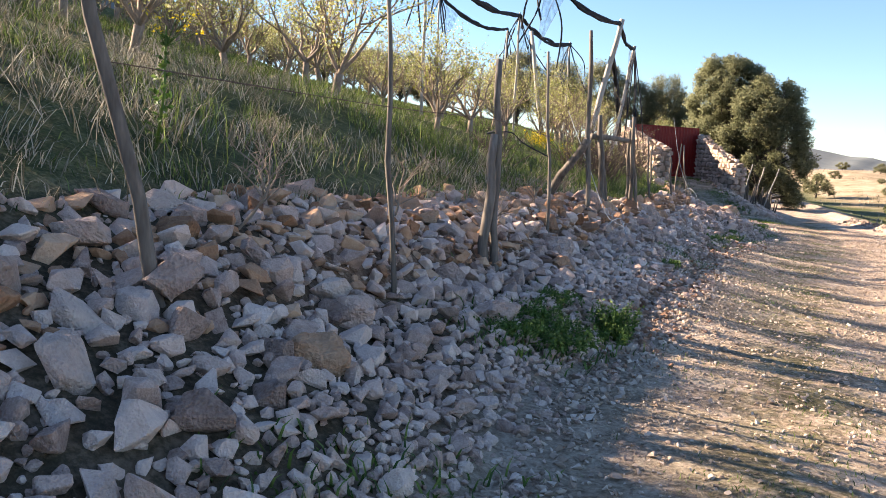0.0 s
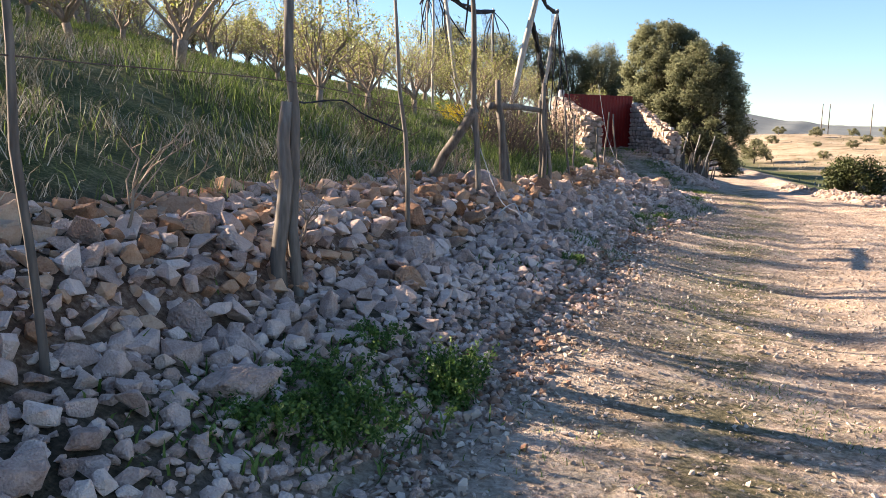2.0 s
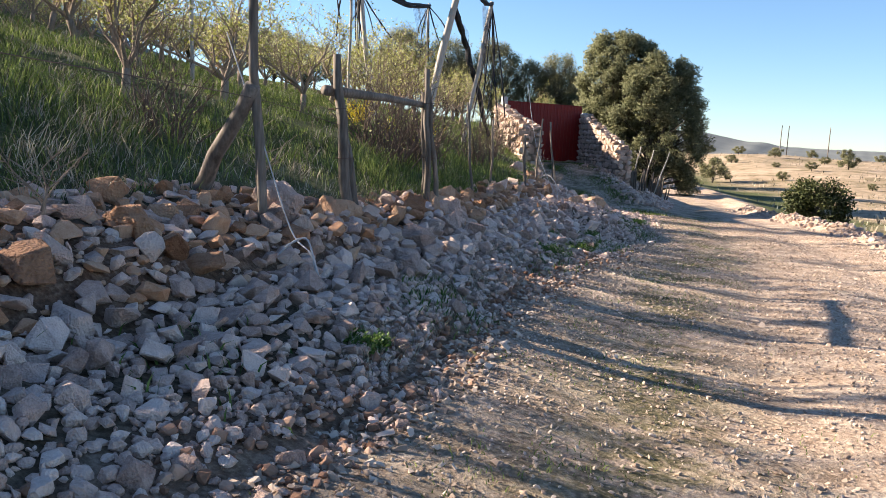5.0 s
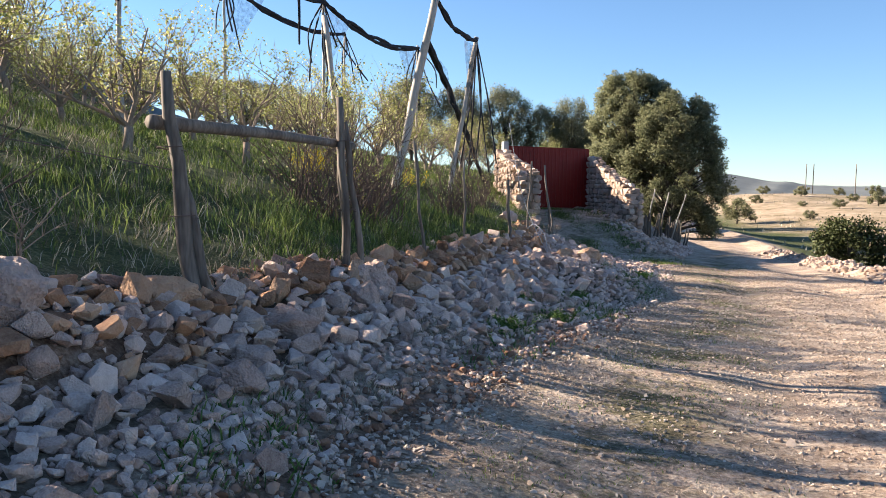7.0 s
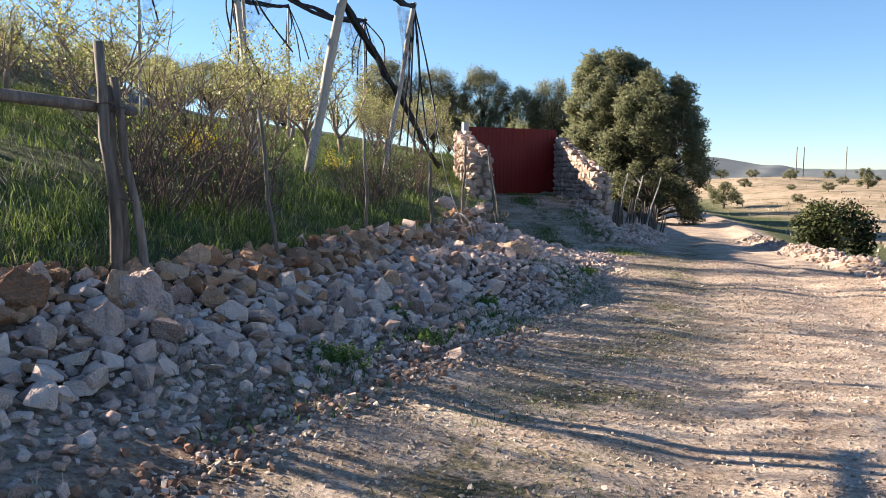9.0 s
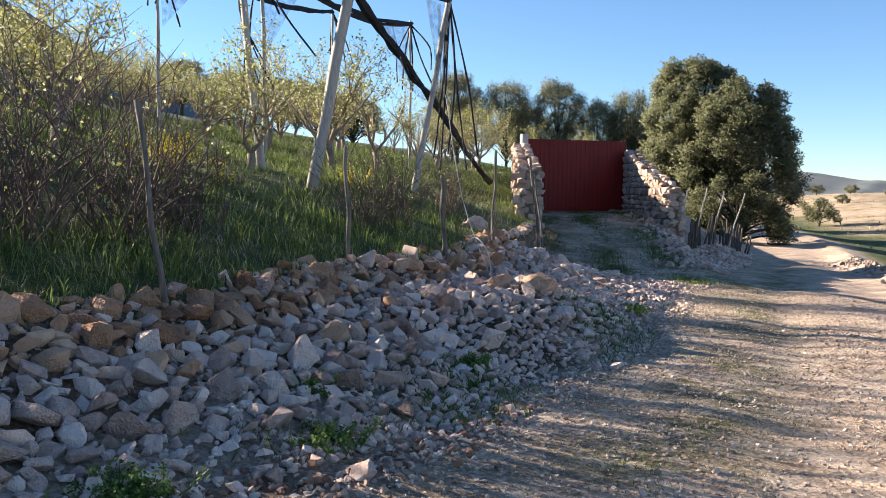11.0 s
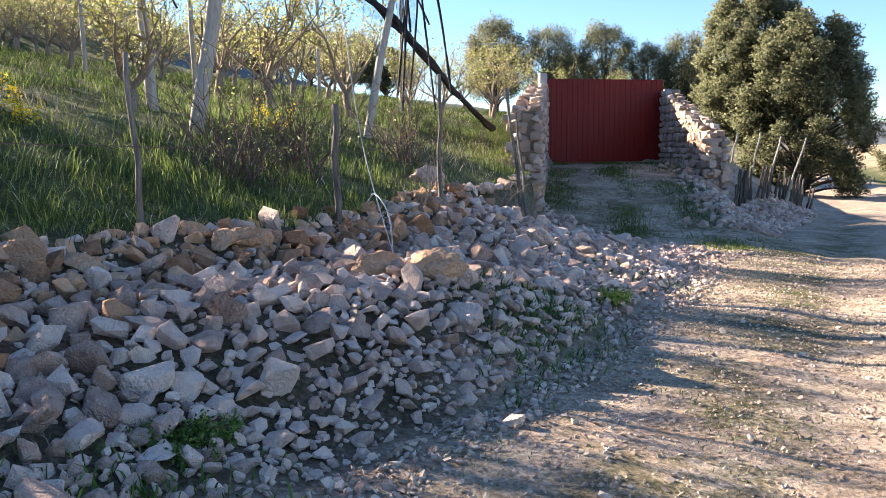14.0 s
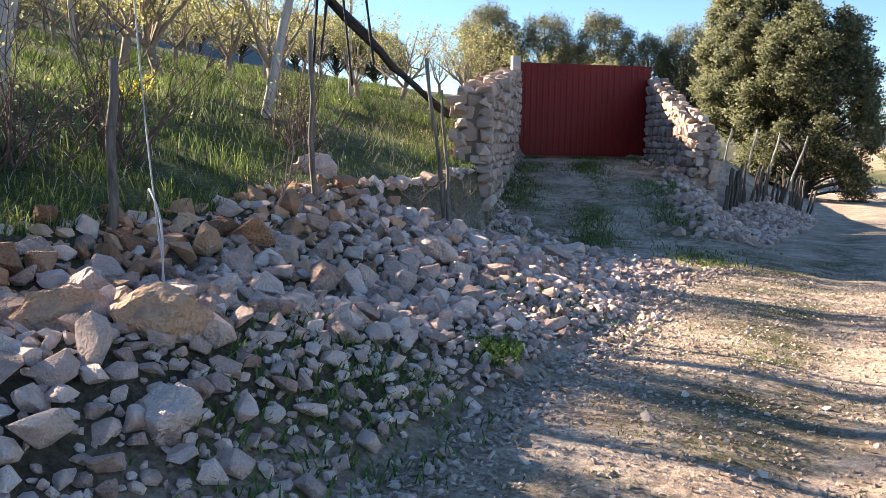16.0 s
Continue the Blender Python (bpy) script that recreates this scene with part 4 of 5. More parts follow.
post("frame_stake", (-3.46, 15.58), (-3.5, 15.46, 2.2), 0.045, 0.03, M_POST, "rough wooden stake of a rail fence beside the orchard", "post", "rail fence stakes")
post("frame_stake", (-3.58, 15.75), (-3.6, 15.6, 1.95), 0.04, 0.03, M_POST, "rough wooden stake of a rail fence beside the orchard", "post", "rail fence stakes")
V, F = [], []
tube(V, F, [(-3.27, 13.1, 1.79), (-3.42, 14.4, 1.81), (-3.62, 15.85, 1.80)], [0.045, 0.04, 0.036], 8, wobble=0.15)
tagged(new("fence_rail", mesh_of("fence_rail", V, F, M_POST, True)), "rough round wooden rail tied between two stakes", "rail")
post("frame_stake", (-3.42, 15.8), (-3.55, 15.62, 2.0), 0.035, 0.025, M_POST, "rough wooden stake of a rail fence beside the orchard", "post", "rail fence stakes")
post("fence_stake", (-3.78, 17.64), (-3.9, 17.5, 1.95), 0.022, 0.016, M_POST, W, group="fence stakes")
post("fence_stake", (-4.82, 20.78), (-4.82, 20.7, 1.85), 0.026, 0.016, M_POST, W, group="fence stakes")
post("fence_stake", (-4.85, 22.65), (-5.0, 22.8, 1.6), 0.035, 0.028, M_POST, W, group="fence stakes")
post("fence_stake", (-5.45, 24.9), (-5.3, 24.7, 2.0), 0.025, 0.02, M_POST, W, group="fence stakes")
post("forked_stick", (-5.72, 27.2), (-5.85, 26.9, 2.0), 0.028, 0.02, M_POST, "bare forked stick standing before the wall end", "stick")
post("orchard_pole", (-7.6, 23.28), (-6.9, 23.64, 5.2), 0.09, 0.07, M_POLE, "tall pale barked pole carrying the net rope", "pole", "net poles")
post("orchard_pole", (-8.98, 23.77), (-9.8, 24.07, 5.0), 0.07, 0.055, M_POLE, "tall pale barked pole carrying the net rope", "pole", "net poles")
post("orchard_pole", (-8.1, 26.63), (-7.84, 27.45, 5.0), 0.06, 0.05, M_POLE, "tall pale barked pole carrying the net rope", "pole", "net poles")


def net_roll(pts, r, sag, label="black anti-hail net gathered into a sagging roll between poles"):
    """A bunched net: a few loose ropes of cloth that cross one another."""
    V, F = [], []
    for strand in range(4):
        P, R = [], []
        own = sag * random.uniform(0.75, 1.3)
        for a, b in zip(pts, pts[1:]):
            a, b = Vector(a), Vector(b)
            n = max(8, int((b - a).length / 0.55))
            for i in range(n):
                f = i / n
                w = r * 0.45
                P.append(a.lerp(b, f) - Vector((0, 0, own * 4 * f * (1 - f))) + Vector((random.uniform(-w, w), random.uniform(-w, w), random.uniform(-w, w))))
                R.append(r * random.uniform(0.4, 0.65))
        P.append(Vector(pts[-1]))
        R.append(r * 0.4)
        tube(V, F, P, R, 6, wobble=0.3)
    return tagged(new("net_roll", mesh_of("net_roll", V, F, M_NET)), label, "net", "rolled nets")


net_roll([(-10.0, 32.9, 1.62), (-8.4, 28.0, 3.0), (-7.07, 23.56, 4.3)], 0.09, 0.05, "black net gathered into a thick slanting rope down to the grass")
END = (-7.84, 27.45, 4.95)
net_roll([END, (-6.95, 23.6, 5.1), (-6.6, 18, 5.3), (-6.2, 12, 5.5)], 0.075, 0.25)
net_roll([(-12.3, 32.6, 5.8), (-11.2, 26.0, 5.8), (-10.2, 19, 6.0), (-9.4, 12, 6.2)], 0.075, 0.3)
net_roll([(-15.3, 33.0, 6.5), (-14.2, 26.0, 6.5), (-13.2, 19, 6.6), (-12.4, 12, 6.8)], 0.075, 0.3)


# ---- plants on the bank ----
def make_twig_shrub(seed, h, leafy):
    r, nr = random.Random(seed), np.random.default_rng(seed)
    V, F, tips = [], [], []
    for k in range(34):
        p = Vector((r.gauss(0, 0.14), r.gauss(0, 0.14), -0.05))
        d = Vector((r.gauss(0, 0.42), r.gauss(0, 0.42), 1)).normalized()
        L = h * r.uniform(0.5, 1.1)
        pts = [p]
        for i in range(5):
            d = (d + Vector((r.gauss(0, 0.16), r.gauss(0, 0.16), 0.03))).normalized()
            pts.append(pts[-1] + d * L / 5)
        tube(V, F, pts, [0.009, 0.008, 0.007, 0.005, 0.004, 0.002], 4, cap=False)
        for q in range(5):
            i = r.randrange(1, 6)
            e = (d + Vector((r.gauss(0, 0.7), r.gauss(0, 0.7), r.gauss(0.1, 0.4)))).normalized() * L * r.uniform(0.15, 0.35)
            mid = pts[i] + e * 0.5 + Vector((r.gauss(0, 0.02), r.gauss(0, 0.02), 0.01))
            tube(V, F, [pts[i], mid, pts[i] + e], [0.0045, 0.0035, 0.0015], 3, cap=False)
            tips += [mid, pts[i] + e]
    shrub = tagged(new("twiggy_shrub"), "tangled bare-twigged shrub with a few new leaves", "shrub", "shrubs along the fence")
    part("twig_tangle", mesh_of("twig_tangle", V, F, M_TWIG, True), shrub, kind="stuff")
    tips = np.array([t[:] for t in tips])
    tips = np.repeat(tips[nr.random(len(tips)) < leafy], 2, 0)
    LV, LF = leaf_cards(tips + nr.normal(0, 0.02, tips.shape), 0.035, nr)
    part("leaves", mesh_of("leaves", LV, LF, M_LEAF), shrub, "few small yellow-green leaves")
    return shrub


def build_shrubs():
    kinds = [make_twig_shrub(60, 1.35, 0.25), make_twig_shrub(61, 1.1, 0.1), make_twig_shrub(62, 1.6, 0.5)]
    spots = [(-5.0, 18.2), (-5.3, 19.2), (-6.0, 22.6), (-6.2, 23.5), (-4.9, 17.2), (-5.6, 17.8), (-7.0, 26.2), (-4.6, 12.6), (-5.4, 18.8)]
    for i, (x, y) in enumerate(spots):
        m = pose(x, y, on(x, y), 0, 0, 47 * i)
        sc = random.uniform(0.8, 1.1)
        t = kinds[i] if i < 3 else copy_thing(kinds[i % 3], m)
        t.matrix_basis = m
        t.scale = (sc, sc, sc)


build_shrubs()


def make_weed(name, seed, n, spread, h, size, mat, label, category="weed"):
    """A leafy clump: stems that carry leaves all along."""
    r, nr = random.Random(seed), np.random.default_rng(seed)
    V, F, P = [], [], []
    for k in range(n):
        p = Vector((r.gauss(0, spread * 0.5), r.gauss(0, spread * 0.5), -0.02))
        q = p + Vector((r.gauss(0, h * 0.35), r.gauss(0, h * 0.35), h * r.uniform(0.45, 1.0)))
        tube(V, F, [p, p.lerp(q, 0.5), q], [0.004, 0.003, 0.002], 3, cap=False)
        for j in range(9):
            P.append(p.lerp(q, 0.25 + 0.75 * j / 8)[:])
    plant = tagged(new(name), label, category)
    part("stem_tangle", mesh_of("stem_tangle", V, F, M_WEED), plant, kind="stuff")
    P = np.repeat(np.array(P), 4, 0)
    LV, LF = leaf_cards(P + nr.normal(0, size * 0.6, P.shape), size, nr)
    part("leaves", mesh_of("leaves", LV, LF, mat), plant)
    return plant


def build_weeds():
    for i, (x, y, n, sp, h) in enumerate(((-0.56, 6.95, 60, 0.13, 0.22), (-0.50, 6.78, 40, 0.12, 0.14), (-0.66, 6.12, 110, 0.26, 0.15), (-0.86, 6.3, 80, 0.22, 0.13), (-0.82, 5.85, 60, 0.2, 0.10), (-1.05, 6.95, 40, 0.18, 0.09), (-1.25, 10.5, 40, 0.14, 0.09), (-2.11, 17.2, 40, 0.16, 0.14), (-2.13, 16.05, 40, 0.2, 0.13), (-2.6, 19.45, 50, 0.18, 0.12), (-2.85, 23.75, 50, 0.16, 0.14), (-2.7, 17.75, 30, 0.12, 0.1))):
        w = make_weed("leafy_weed", 70 + i, n, sp, h, 0.02, M_WEED, "bright green leafy weed growing among the stones")
        w.matrix_basis = pose(x, y, on(x, y))
    for i, (x, y) in enumerate(((-7.88, 21.12), (-7.8, 21.02), (-7.41, 20.25), (-7.12, 21.14), (-8.04, 24.8))):
        w = make_weed("yellow_wildflowers", 80 + i, 24 if i < 2 else 8, 0.2, 0.42, 0.03, M_YELLOW, "clump of bright yellow wildflowers in the grass", "flowers")
        w.matrix_basis = pose(x, y, on(x, y))
    n = 24000
    u = rng.uniform(0.05, 1.0, n)
    w = np.where(rng.random(n) < 0.4, rng.normal(0, 0.22, n), np.sign(rng.normal(0, 1, n)) * rng.normal(1.35, 0.3, n))
    d = (RAMP_B - RAMP_A) / np.hypot(*(RAMP_B - RAMP_A))
    q = RAMP_A + u[:, None] * (RAMP_B - RAMP_A) + w[:, None] * np.array((d[1], -d[0]))
    k = wave(q[:, 0], q[:, 1], 2.2, 5) + rng.normal(0, 0.35, n) > 0.1
    blades(q[k, 0], q[k, 1], rng.uniform(0.03, 0.11, k.sum()), 0.014, rng.uniform(0.4, 1.0, k.sum()), M_GRASS, "ramp_grass", "low dark grass between the wheel ruts of the ramp")
    n = 20000
    y = rng.uniform(1.0, 27, n)
    a = rng.normal(0.14, 0.12, n)
    x = edge_x(y) + (fence_x(y) - edge_x(y)) * a
    k = wave(x, y, 1.9, 3) + rng.normal(0, 0.25, n) > 0.3 + 0.5 * smooth(7, 9, y) * smooth(20, 17, y)
    x, y = x[k], y[k]
    blades(x, y, rng.uniform(0.03, 0.12, len(x)), 0.012, rng.uniform(0.4, 1.0, len(x)), M_WEED, "low_weeds", "low green weeds between the stones at the edge of the track")


build_weeds()


# ---- sticks, wire and hanging net ----
def strands(name, lines, r, mat, label, category, group=""):
    V, F = [], []
    for pts in lines:
        pts = [Vector(p) for p in pts]
        fine = []
        for i in range(len(pts) - 1):
            p0, p1, p2, p3 = pts[max(i - 1, 0)], pts[i], pts[i + 1], pts[min(i + 2, len(pts) - 1)]
            for k in range(6):
                t = k / 6
                fine.append(0.5 * ((2 * p1) + (p2 - p0) * t + (2 * p0 - 5 * p1 + 4 * p2 - p3) * t * t + (3 * p1 - p0 - 3 * p2 + p3) * t ** 3))
        fine.append(pts[-1])
        tube(V, F, fine, [r * random.uniform(0.7, 1.2) for _ in fine], 5, cap=False)
    return tagged(new(name, mesh_of(name, V, F, mat, True)), label, category, group)


def hanging(top, n, drop, spread, seed):
    r = random.Random(seed)
    out = []
    for k in range(n):
        e = Vector(top) + Vector((r.gauss(0, spread), r.gauss(0, spread), -drop * r.uniform(0.5, 1.0)))
        m = Vector(top).lerp(e, 0.5) + Vector((r.gauss(0, 0.12), r.gauss(0, 0.12), 0))
        out.append([top, m, e])
    return out


strands("hanging_net", hanging((-7.84, 27.45, 4.9), 6, 3.2, 0.3, 1), 0.02, M_NET, "black net strands hanging from the top of a pole", "net")
strands("hanging_net", hanging((-12.3, 32.6, 5.8), 5, 2.4, 0.35, 2), 0.022, M_NET, "black net strands hanging from the top of a pole", "net")
strands("hanging_net", hanging((-9.8, 24.07, 4.95), 4, 2.0, 0.4, 3), 0.016, M_NET, "black net strands hanging from the top of a pole", "net")
for i, (x, y, z) in enumerate(((-6.6, 18, 5.3), (-11.2, 26.0, 5.8), (-10.2, 19, 6.0), (-14.2, 26.0, 6.5), (-15.3, 33.0, 6.5), (-13.2, 19, 6.6))):
    strands("hanging_net", hanging((x, y, z), 4, 1.9, 0.4, 10 + i), 0.022, M_NET, "black net strands hanging from the top of a pole", "net")
def net_sheet(a, b, c, seed):
    """A limp three-cornered piece of net, hung at a and b and drawn together at c."""
    r = random.Random(seed)
    a, b, c = Vector(a), Vector(b), Vector(c)
    V, F, n = [], [], 8
    for i in range(n + 1):
        for k in range(n + 1):
            f, g = i / n, k / n
            p = a.lerp(b, g).lerp(c, f)
            fold = 0.07 * math.sin(g * 14 + f * 3 + seed) * (1 - f)
            V.append(p + Vector((fold, fold * 0.6, -0.12 * math.sin(math.pi * g) * (1 - f))))
    for i in range(n):
        for k in range(n):
            F.append((i * (n + 1) + k, i * (n + 1) + k + 1, (i + 1) * (n + 1) + k + 1, (i + 1) * (n + 1) + k))
    return tagged(new("net_sheet", mesh_of("net_sheet", V, F, M_GAUZE, True)), "limp see-through black net hanging between poles", "net", "hanging net sheets")


for i, (a, b, c) in enumerate((((-7.84, 27.45, 4.9), (-7.5, 26.2, 4.75), (-7.95, 27.3, 2.9)), ((-7.84, 27.45, 4.9), (-8.6, 28.6, 3.0), (-7.9, 27.2, 3.2)), ((-6.6, 18, 5.3), (-6.7, 19.4, 5.1), (-6.7, 18.2, 3.7)),
                               ((-11.2, 26.0, 5.8), (-11.4, 27.5, 5.6), (-11.2, 26.1, 4.0)), ((-12.3, 32.6, 5.8), (-12.0, 31.0, 5.6), (-12.3, 32.4, 4.0)), ((-10.2, 19, 6.0), (-10.4, 20.4, 5.8), (-10.2, 19.2, 4.4)),
                               ((-14.2, 26.0, 6.5), (-14.4, 27.6, 6.3), (-14.2, 26.1, 4.8)), ((-7.2, 24.4, 4.05), (-8.4, 28.0, 3.05), (-8.0, 26.6, 3.1)))):
    net_sheet(a, b, c, 5 + i)
strands("stay_wire", [[(-5.06, 22.95, 2.6), (-4.7, 22.8, 1.3), (-4.1, 22.5, 0.36)]], 0.005, M_WIRE, "pale stay wire running down into the stones", "wire")
strands("pale_root", [[(-4.6, 22.75, 0.78), (-4.4, 22.62, 0.86), (-4.2, 22.55, 0.7), (-4.12, 22.5, 0.4)]], 0.007, M_WIRE, "pale bent hose end sticking out of the stones", "hose")
post("forked_stick", (-5.55, 27.0), (-5.98, 27.35, 1.7), 0.022, 0.014, M_POST, "bare forked stick standing before the wall end", "stick")
for x, y, tx, ty in ((-12.32, 32.65, -12.3, 32.6), (-15.3, 33.0, -15.3, 33.0), (-11.2, 26.1, -11.2, 26.0), (-14.2, 26.0, -14.25, 26.0), (-10.2, 19.1, -10.2, 19.0)):
    post("orchard_pole", (x, y), (tx, ty, 5.9 if x > -13 else 6.5), 0.045, 0.03, M_POLE, "tall pale barked pole carrying the net rope", "pole", "net poles")
for i, (x, y, tx, ty, z) in enumerate(((-7.6, 41.4, -7.35, 41.3, 1.6), (-7.15, 41.8, -6.85, 41.7, 1.6), (-6.8, 42.2, -6.4, 42.1, 1.5), (-6.45, 42.7, -5.85, 42.6, 1.45))):
    post("leaning_stake", (x, y), (tx, ty, z), 0.028, 0.022, M_POLE, "pale bare stake leaning outward under the oak", "stake", "leaning stakes")
for i in range(36):
    f = i / 35
    y = 38.4 + 7.6 * f
    x = -6.55 + random.uniform(-0.1, 0.1)
    post("paling", (x, y), (x + random.uniform(-0.05, 0.2), y + random.uniform(-0.15, 0.15), on(x, y) + random.uniform(0.5, 0.95)), random.uniform(0.035, 0.06), 0.03, M_PALING, "weathered paling, toned dark for the oak's shade, in a rough wooden fence by the track", "paling", "palings of the rough fence", sides=6)


def build_foot_stones():
    n = 1500
    y = rng.uniform(34.5, 47, n)
    x = edge_x(y) - 1.5 * rng.random(n) ** 1.4 + 0.1
    size = 0.05 + 0.14 * rng.random(n) ** 2
    P = np.stack([x, y, height(x, y) + size * 0.15], 1)
    V, F = scatter(FINE_ROCKS, P, turns(n, 0.5), size[:, None] * rng.uniform(0.8, 1.3, (n, 3)))
    tagged(new("foot_stones", mesh_of("foot_stones", V, F, M_STONE)), "loose stones along the foot of the bank below the palings", "stones", kind="stuff")


build_foot_stones()


strands("irrigation_hose", [[(-1.66, 7.2, 1.66), (-2.13, 7.88, 1.64), (-2.13, 8.3, 1.67), (-2.12, 8.57, 1.58), (-2.07, 9.03, 1.47)]], 0.006, M_NET, "thin black hose slung between two fence stakes", "hose")
strands("stay_wire", [[(-2.96, 11.45, 2.05), (-2.62, 11.38, 1.42), (-2.3, 11.31, 0.82), (-2.02, 11.14, 0.70), (-1.93, 11.13, 0.52)]], 0.005, M_WIRE, "pale stay wire running down into the stones", "wire")
strands("pale_hose", [[(-2.2, 11.05, 0.68), (-2.13, 11.09, 0.76), (-2.06, 11.14, 0.79), (-2.0, 11.13, 0.70), (-1.96, 11.12, 0.6), (-1.94, 11.16, 0.5)]], 0.008, M_WIRE, "pale bent hose end sticking out of the stones", "hose")


def make_stalk(x, y, top):
    """A tall dead-straight flower stalk with leaves all along and a loose yellow head."""
    stalk = tagged(new("tall_weed_stalk"), "tall green weed stalk with a loose yellow flower head", "weed")
    r, nr = random.Random(91), np.random.default_rng(91)
    base, tip = Vector((0, 0, -0.05)), Vector(top)
    V, F, P, Y = [], [], [], []
    tube(V, F, [base, base.lerp(tip, 0.5) + Vector((0.02, 0.01, 0)), tip], [0.011, 0.008, 0.005], 6)
    for k in range(26):
        f = 0.1 + 0.85 * k / 26
        p = base.lerp(tip, f)
        e = p + Vector((math.cos(k * 2.4), math.sin(k * 2.4), 0.35)) * 0.09 * (1.1 - f)
        tube(V, F, [p, e], [0.003, 0.0015], 3, cap=False)
        P += [p.lerp(e, q)[:] for q in (0.3, 0.6, 0.9, 1.1)]
    for k in range(14):
        e = tip + Vector((r.gauss(0, 0.09), r.gauss(0, 0.09), r.uniform(-0.06, 0.08)))
        tube(V, F, [tip - Vector((0, 0, 0.12)), e], [0.003, 0.0015], 3, cap=False)
        Y += [(e + Vector((r.gauss(0, 0.015), r.gauss(0, 0.015), r.gauss(0, 0.012))))[:] for _ in range(6)]
    part("stem", mesh_of("stem", V, F, M_WEED, True), stalk)
    LV, LF = leaf_cards(np.array(P), 0.045, nr)
    part("leaves", mesh_of("leaves", LV, LF, M_WEED), stalk)
    LV, LF = leaf_cards(np.array(Y), 0.022, nr)
    part("flower_head", mesh_of("flower_head", LV, LF, M_YELLOW), stalk, "loose yellow flower head")
    stalk.matrix_basis = pose(x, y, on(x, y))


make_stalk(-2.81, 5.0, (0.09, -0.01, 0.72))


# ---- dry twigs and wire ties ----
def dry_twig(x, y, h, seed, lean=(0, 0)):
    r = random.Random(seed)
    V, F = [], []
    b = Vector((x, y, on(x, y) - 0.05))
    top = b + Vector((lean[0], lean[1], h * 0.5))
    tube(V, F, [b, b.lerp(top, 0.5) + Vector((0.02, 0, 0)), top], [0.010, 0.008, 0.006], 5, cap=False)
    for k in range(7):
        p = b.lerp(top, r.uniform(0.45, 1.0))
        e = p + Vector((r.gauss(lean[0], 0.16), r.gauss(lean[1], 0.16), h * r.uniform(0.25, 0.6)))
        m = p.lerp(e, 0.5) + Vector((r.gauss(0, 0.03), r.gauss(0, 0.03), 0))
        tube(V, F, [p, m, e], [0.005, 0.004, 0.0015], 4, cap=False)
        for j in range(3):
            q = m.lerp(e, r.random())
            tube(V, F, [q, q + Vector((r.gauss(0, 0.08), r.gauss(0, 0.08), r.uniform(0.02, 0.12)))], [0.004, 0.001], 3, cap=False)
    return tagged(new("dry_twig", mesh_of("dry_twig", V, F, M_BARK, True)), "pale leafless forked twig growing out of the bank", "twig", "dry twigs")


for i, (x, y, h, lean) in enumerate(((-2.0, 6.35, 0.75, (0.02, 0.05)), (-1.9, 7.5, 0.55, (0.1, 0)), (-2.5, 9.6, 0.6, (0, 0.08)), (-1.75, 4.6, 0.6, (0.15, 0.1)), (-2.3, 5.4, 0.5, (-0.05, 0.1)), (-3.3, 12.2, 0.6, (0.05, 0)),
                                     (-5.2, 24.2, 0.8, (0.1, 0.1)), (-5.9, 27.5, 0.9, (0.1, 0)), (-5.6, 26.4, 0.7, (0.1, -0.1)))):
    dry_twig(x, y, h * 0.8, 500 + i, lean)
post("frame_stake", (-3.02, 13.42), (-3.2, 13.2, 1.72), 0.04, 0.03, M_POST, "rough wooden stake of a rail fence beside the orchard", "post", "rail fence stakes")
for x, y, z, r in ((-3.13, 13.24, 1.2, 0.085), (-3.18, 13.18, 1.62, 0.085), (-3.5, 15.6, 1.2, 0.09), (-3.52, 15.55, 1.8, 0.1)):
    strands("wire_tie", [[(x + r * math.cos(k * 1.05), y + r * math.sin(k * 1.05), z + 0.004 * k) for k in range(7)]], 0.004, M_TWIG, "dark wire tie wound round a fence stake", "wire", "wire ties")
strands("fence_wire", [[(-1.5, 3.6, 1.75), (-1.36, 5.37, 1.7), (-1.6, 7.1, 1.72), (-2.05, 9.0, 1.66), (-2.62, 11.33, 1.62), (-3.18, 13.2, 1.5)]], 0.003, M_TWIG, "thin dark fence wire strung between the stakes", "wire")
strands("fence_wire", [[(-3.5, 15.6, 1.35), (-3.85, 17.55, 1.3), (-4.75, 20.55, 1.25), (-4.9, 22.7, 1.2), (-5.4, 24.8, 1.3)]], 0.003, M_TWIG, "thin dark fence wire strung between the stakes", "wire")

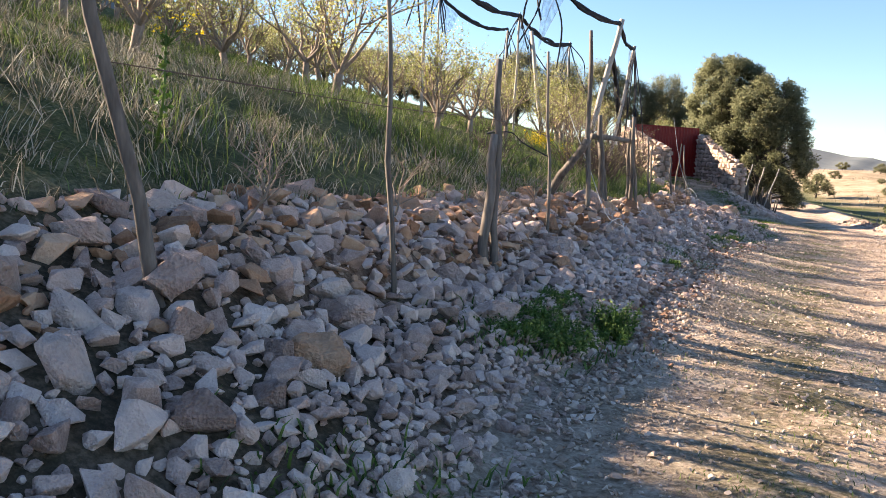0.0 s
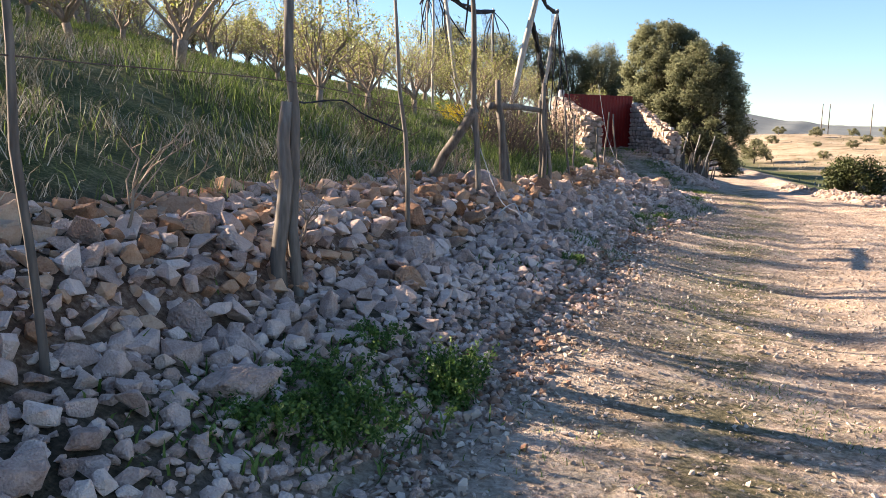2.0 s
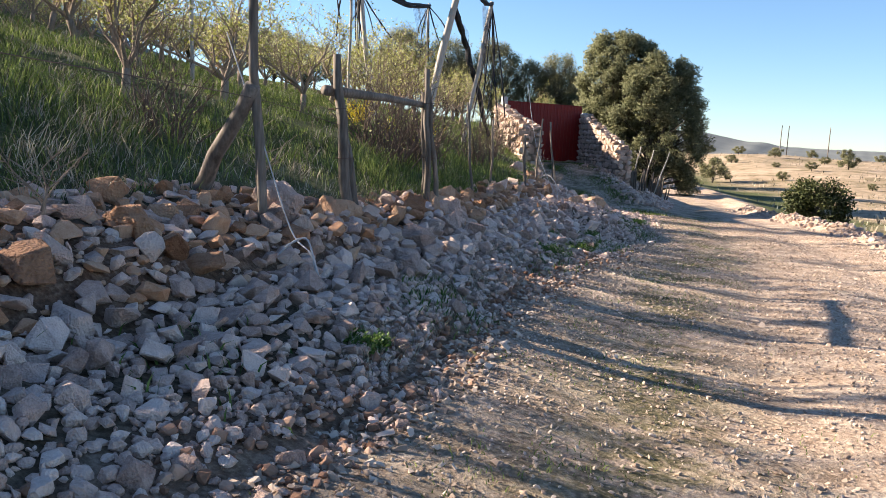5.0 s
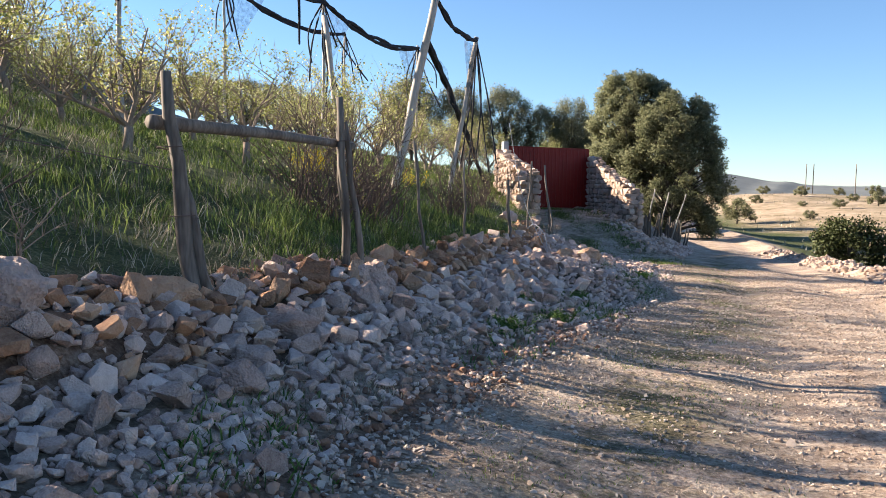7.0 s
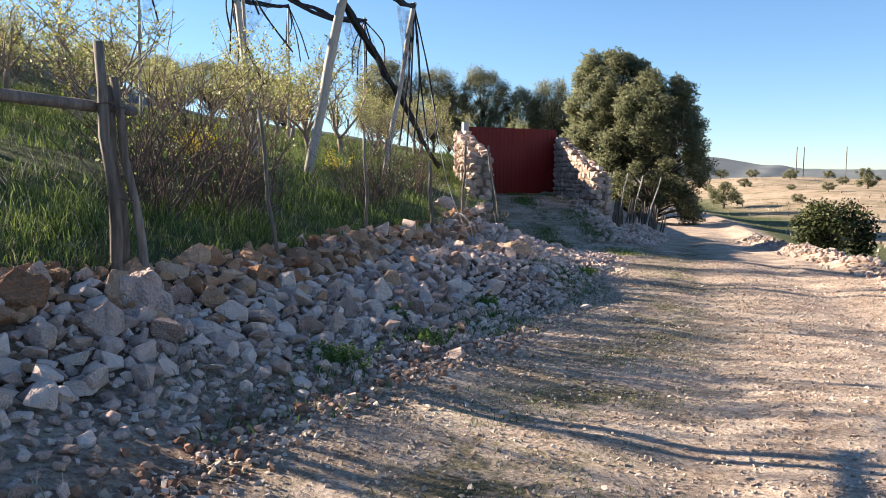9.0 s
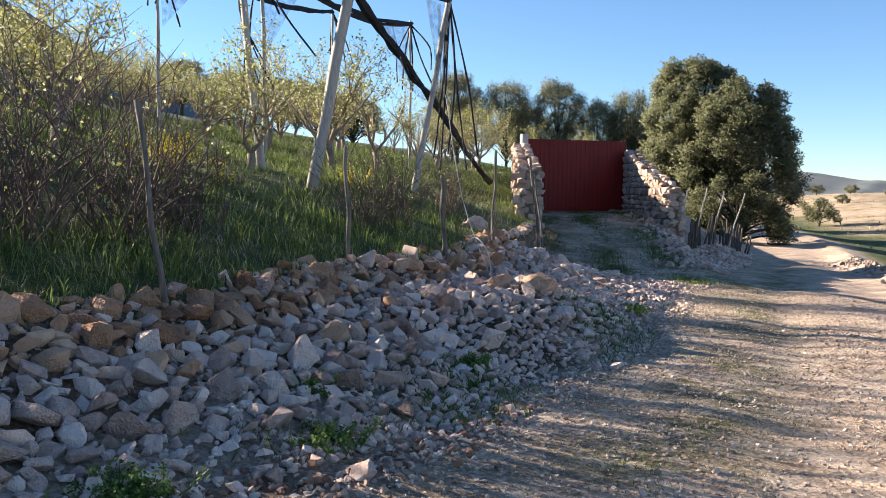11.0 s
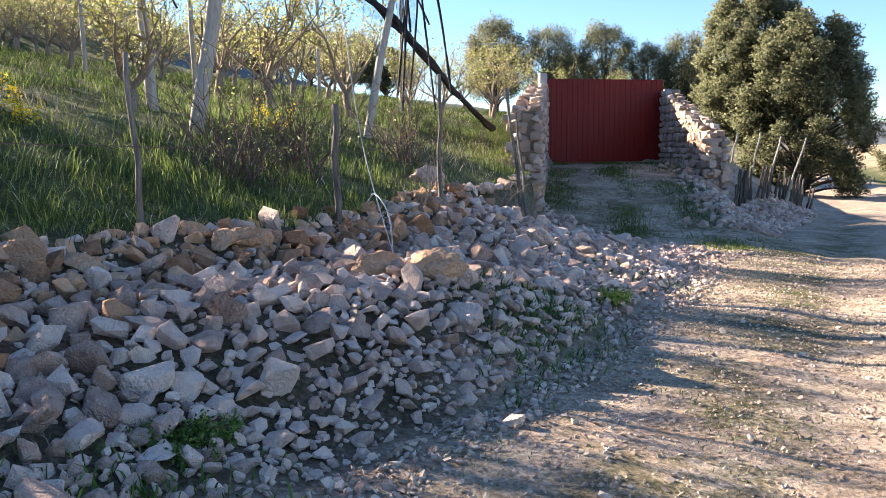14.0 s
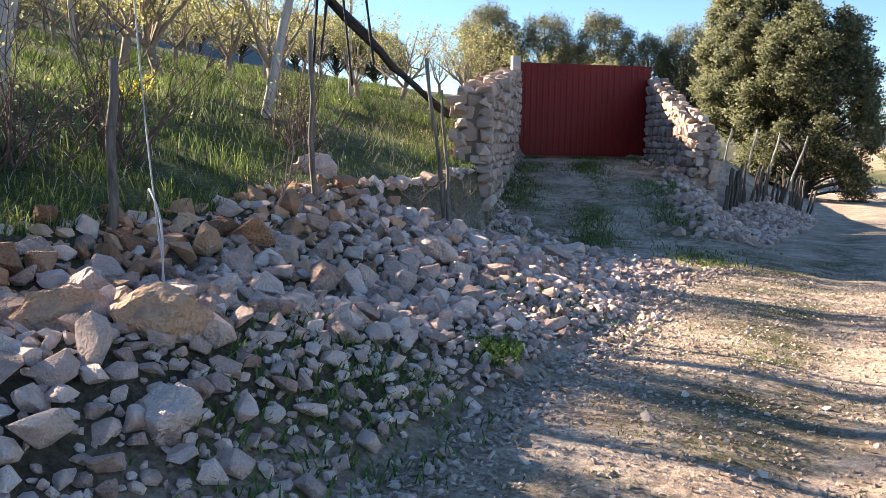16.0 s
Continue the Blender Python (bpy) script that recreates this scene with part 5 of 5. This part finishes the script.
# ---- single large rocks ----
def boulder(x, y, size, seed, mat, lift=0.1):
    """A broken block: a rough ball cut by planes."""
    r = random.Random(seed)
    cuts = [(Vector((r.gauss(0, 1), r.gauss(0, 1), r.gauss(0, 0.8))).normalized(), r.uniform(0.27, 0.42)) for _ in range(9)]
    bm = bmesh.new()
    bmesh.ops.create_icosphere(bm, subdivisions=4, radius=0.5)
    for v in bm.verts:
        for n, d in cuts:
            over = v.co.dot(n) - d
            if over > 0:
                v.co -= n * over * 0.9
        off = Vector((seed * 3.1, 0, 0))
        v.co *= 1 + 0.20 * noise.noise(v.co * 4 + off) + 0.10 * noise.noise(v.co * 9 + off) + 0.04 * noise.noise(v.co * 25 + off)
    bm.verts.index_update()
    V = [v.co.copy() for v in bm.verts]
    F = [[v.index for v in f.verts] for f in bm.faces]
    bm.free()
    b = tagged(new("boulder", mesh_of("boulder", V, F, mat)), "large angular limestone boulder lying on the bank of stones", "boulder", "boulders on the bank")
    b.matrix_basis = Matrix.LocRotScale(Vector((x, y, on(x, y) + size * lift)), Euler((random.uniform(-0.3, 0.3), random.uniform(-0.3, 0.3), random.uniform(0, 6))), Vector((size * 1.2, size * 0.85, size * 0.9)))


for i, (x, y, size, m) in enumerate(((-3.12, 15.45, 0.42, 0), (-3.2, 21.85, 0.34, 1), (-3.5, 21.6, 0.28, 1), (-2.8, 21.6, 0.26, 0), (-6.15, 25.6, 0.36, 0), (-2.75, 11.75, 0.42, 0),
                                      (-4.1, 18.6, 0.22, 1), (-4.3, 19.7, 0.26, 1), (-1.35, 7.9, 0.22, 1), (-1.75, 8.6, 0.34, 0), (-1.05, 4.7, 0.26, 0), (-0.9, 5.9, 0.26, 0),
                                      (-0.75, 4.1, 0.24, 1), (-2.5, 10.2, 0.3, 1), (-2.9, 12.9, 0.34, 1), (-3.2, 14.6, 0.32, 1), (-4.5, 21.4, 0.32, 1))):
    boulder(x, y, size, 300 + i, M_RUST_PIECE if m else M_STONE_PIECE)


def build_ramp_rubble():
    n = 2600
    u = rng.uniform(-0.25, 0.62, n)
    w = -2.0 + 2.0 * rng.random(n) ** 1.3 * (1 - smooth(-0.1, 0.62, u)) + 0.35 * rng.normal(0, 1, n) * smooth(0.6, 0, u)
    d = (RAMP_B - RAMP_A) / np.hypot(*(RAMP_B - RAMP_A))
    q = RAMP_A + u[:, None] * (RAMP_B - RAMP_A) + w[:, None] * np.array((d[1], -d[0]))
    keep = (q[:, 0] > fence_x(q[:, 1]) - 0.1) & (q[:, 0] < edge_x(q[:, 1]) + 0.2)
    q = q[keep]
    n = len(q)
    size = 0.035 + 0.13 * rng.random(n) ** 2
    P = np.stack([q[:, 0], q[:, 1], height(q[:, 0], q[:, 1]) + size * 0.15], 1)
    V, F = scatter(FINE_ROCKS, P, turns(n, 0.5), size[:, None] * rng.uniform(0.8, 1.3, (n, 3)))
    tagged(new("ramp_rubble", mesh_of("ramp_rubble", V, F, M_STONE)), "loose rubble spilling down beside the ramp to the gate", "stones", kind="stuff")


build_ramp_rubble()

for x, y in ((-22.2, 342.0), (-19.8, 342.5), (-5.9, 342.0)):
    post("power_pole", (x, y), (x, y, 13.6), 0.2, 0.15, M_POST, "thin wooden power pole on the far plain", "power pole", "far power poles", sides=6)
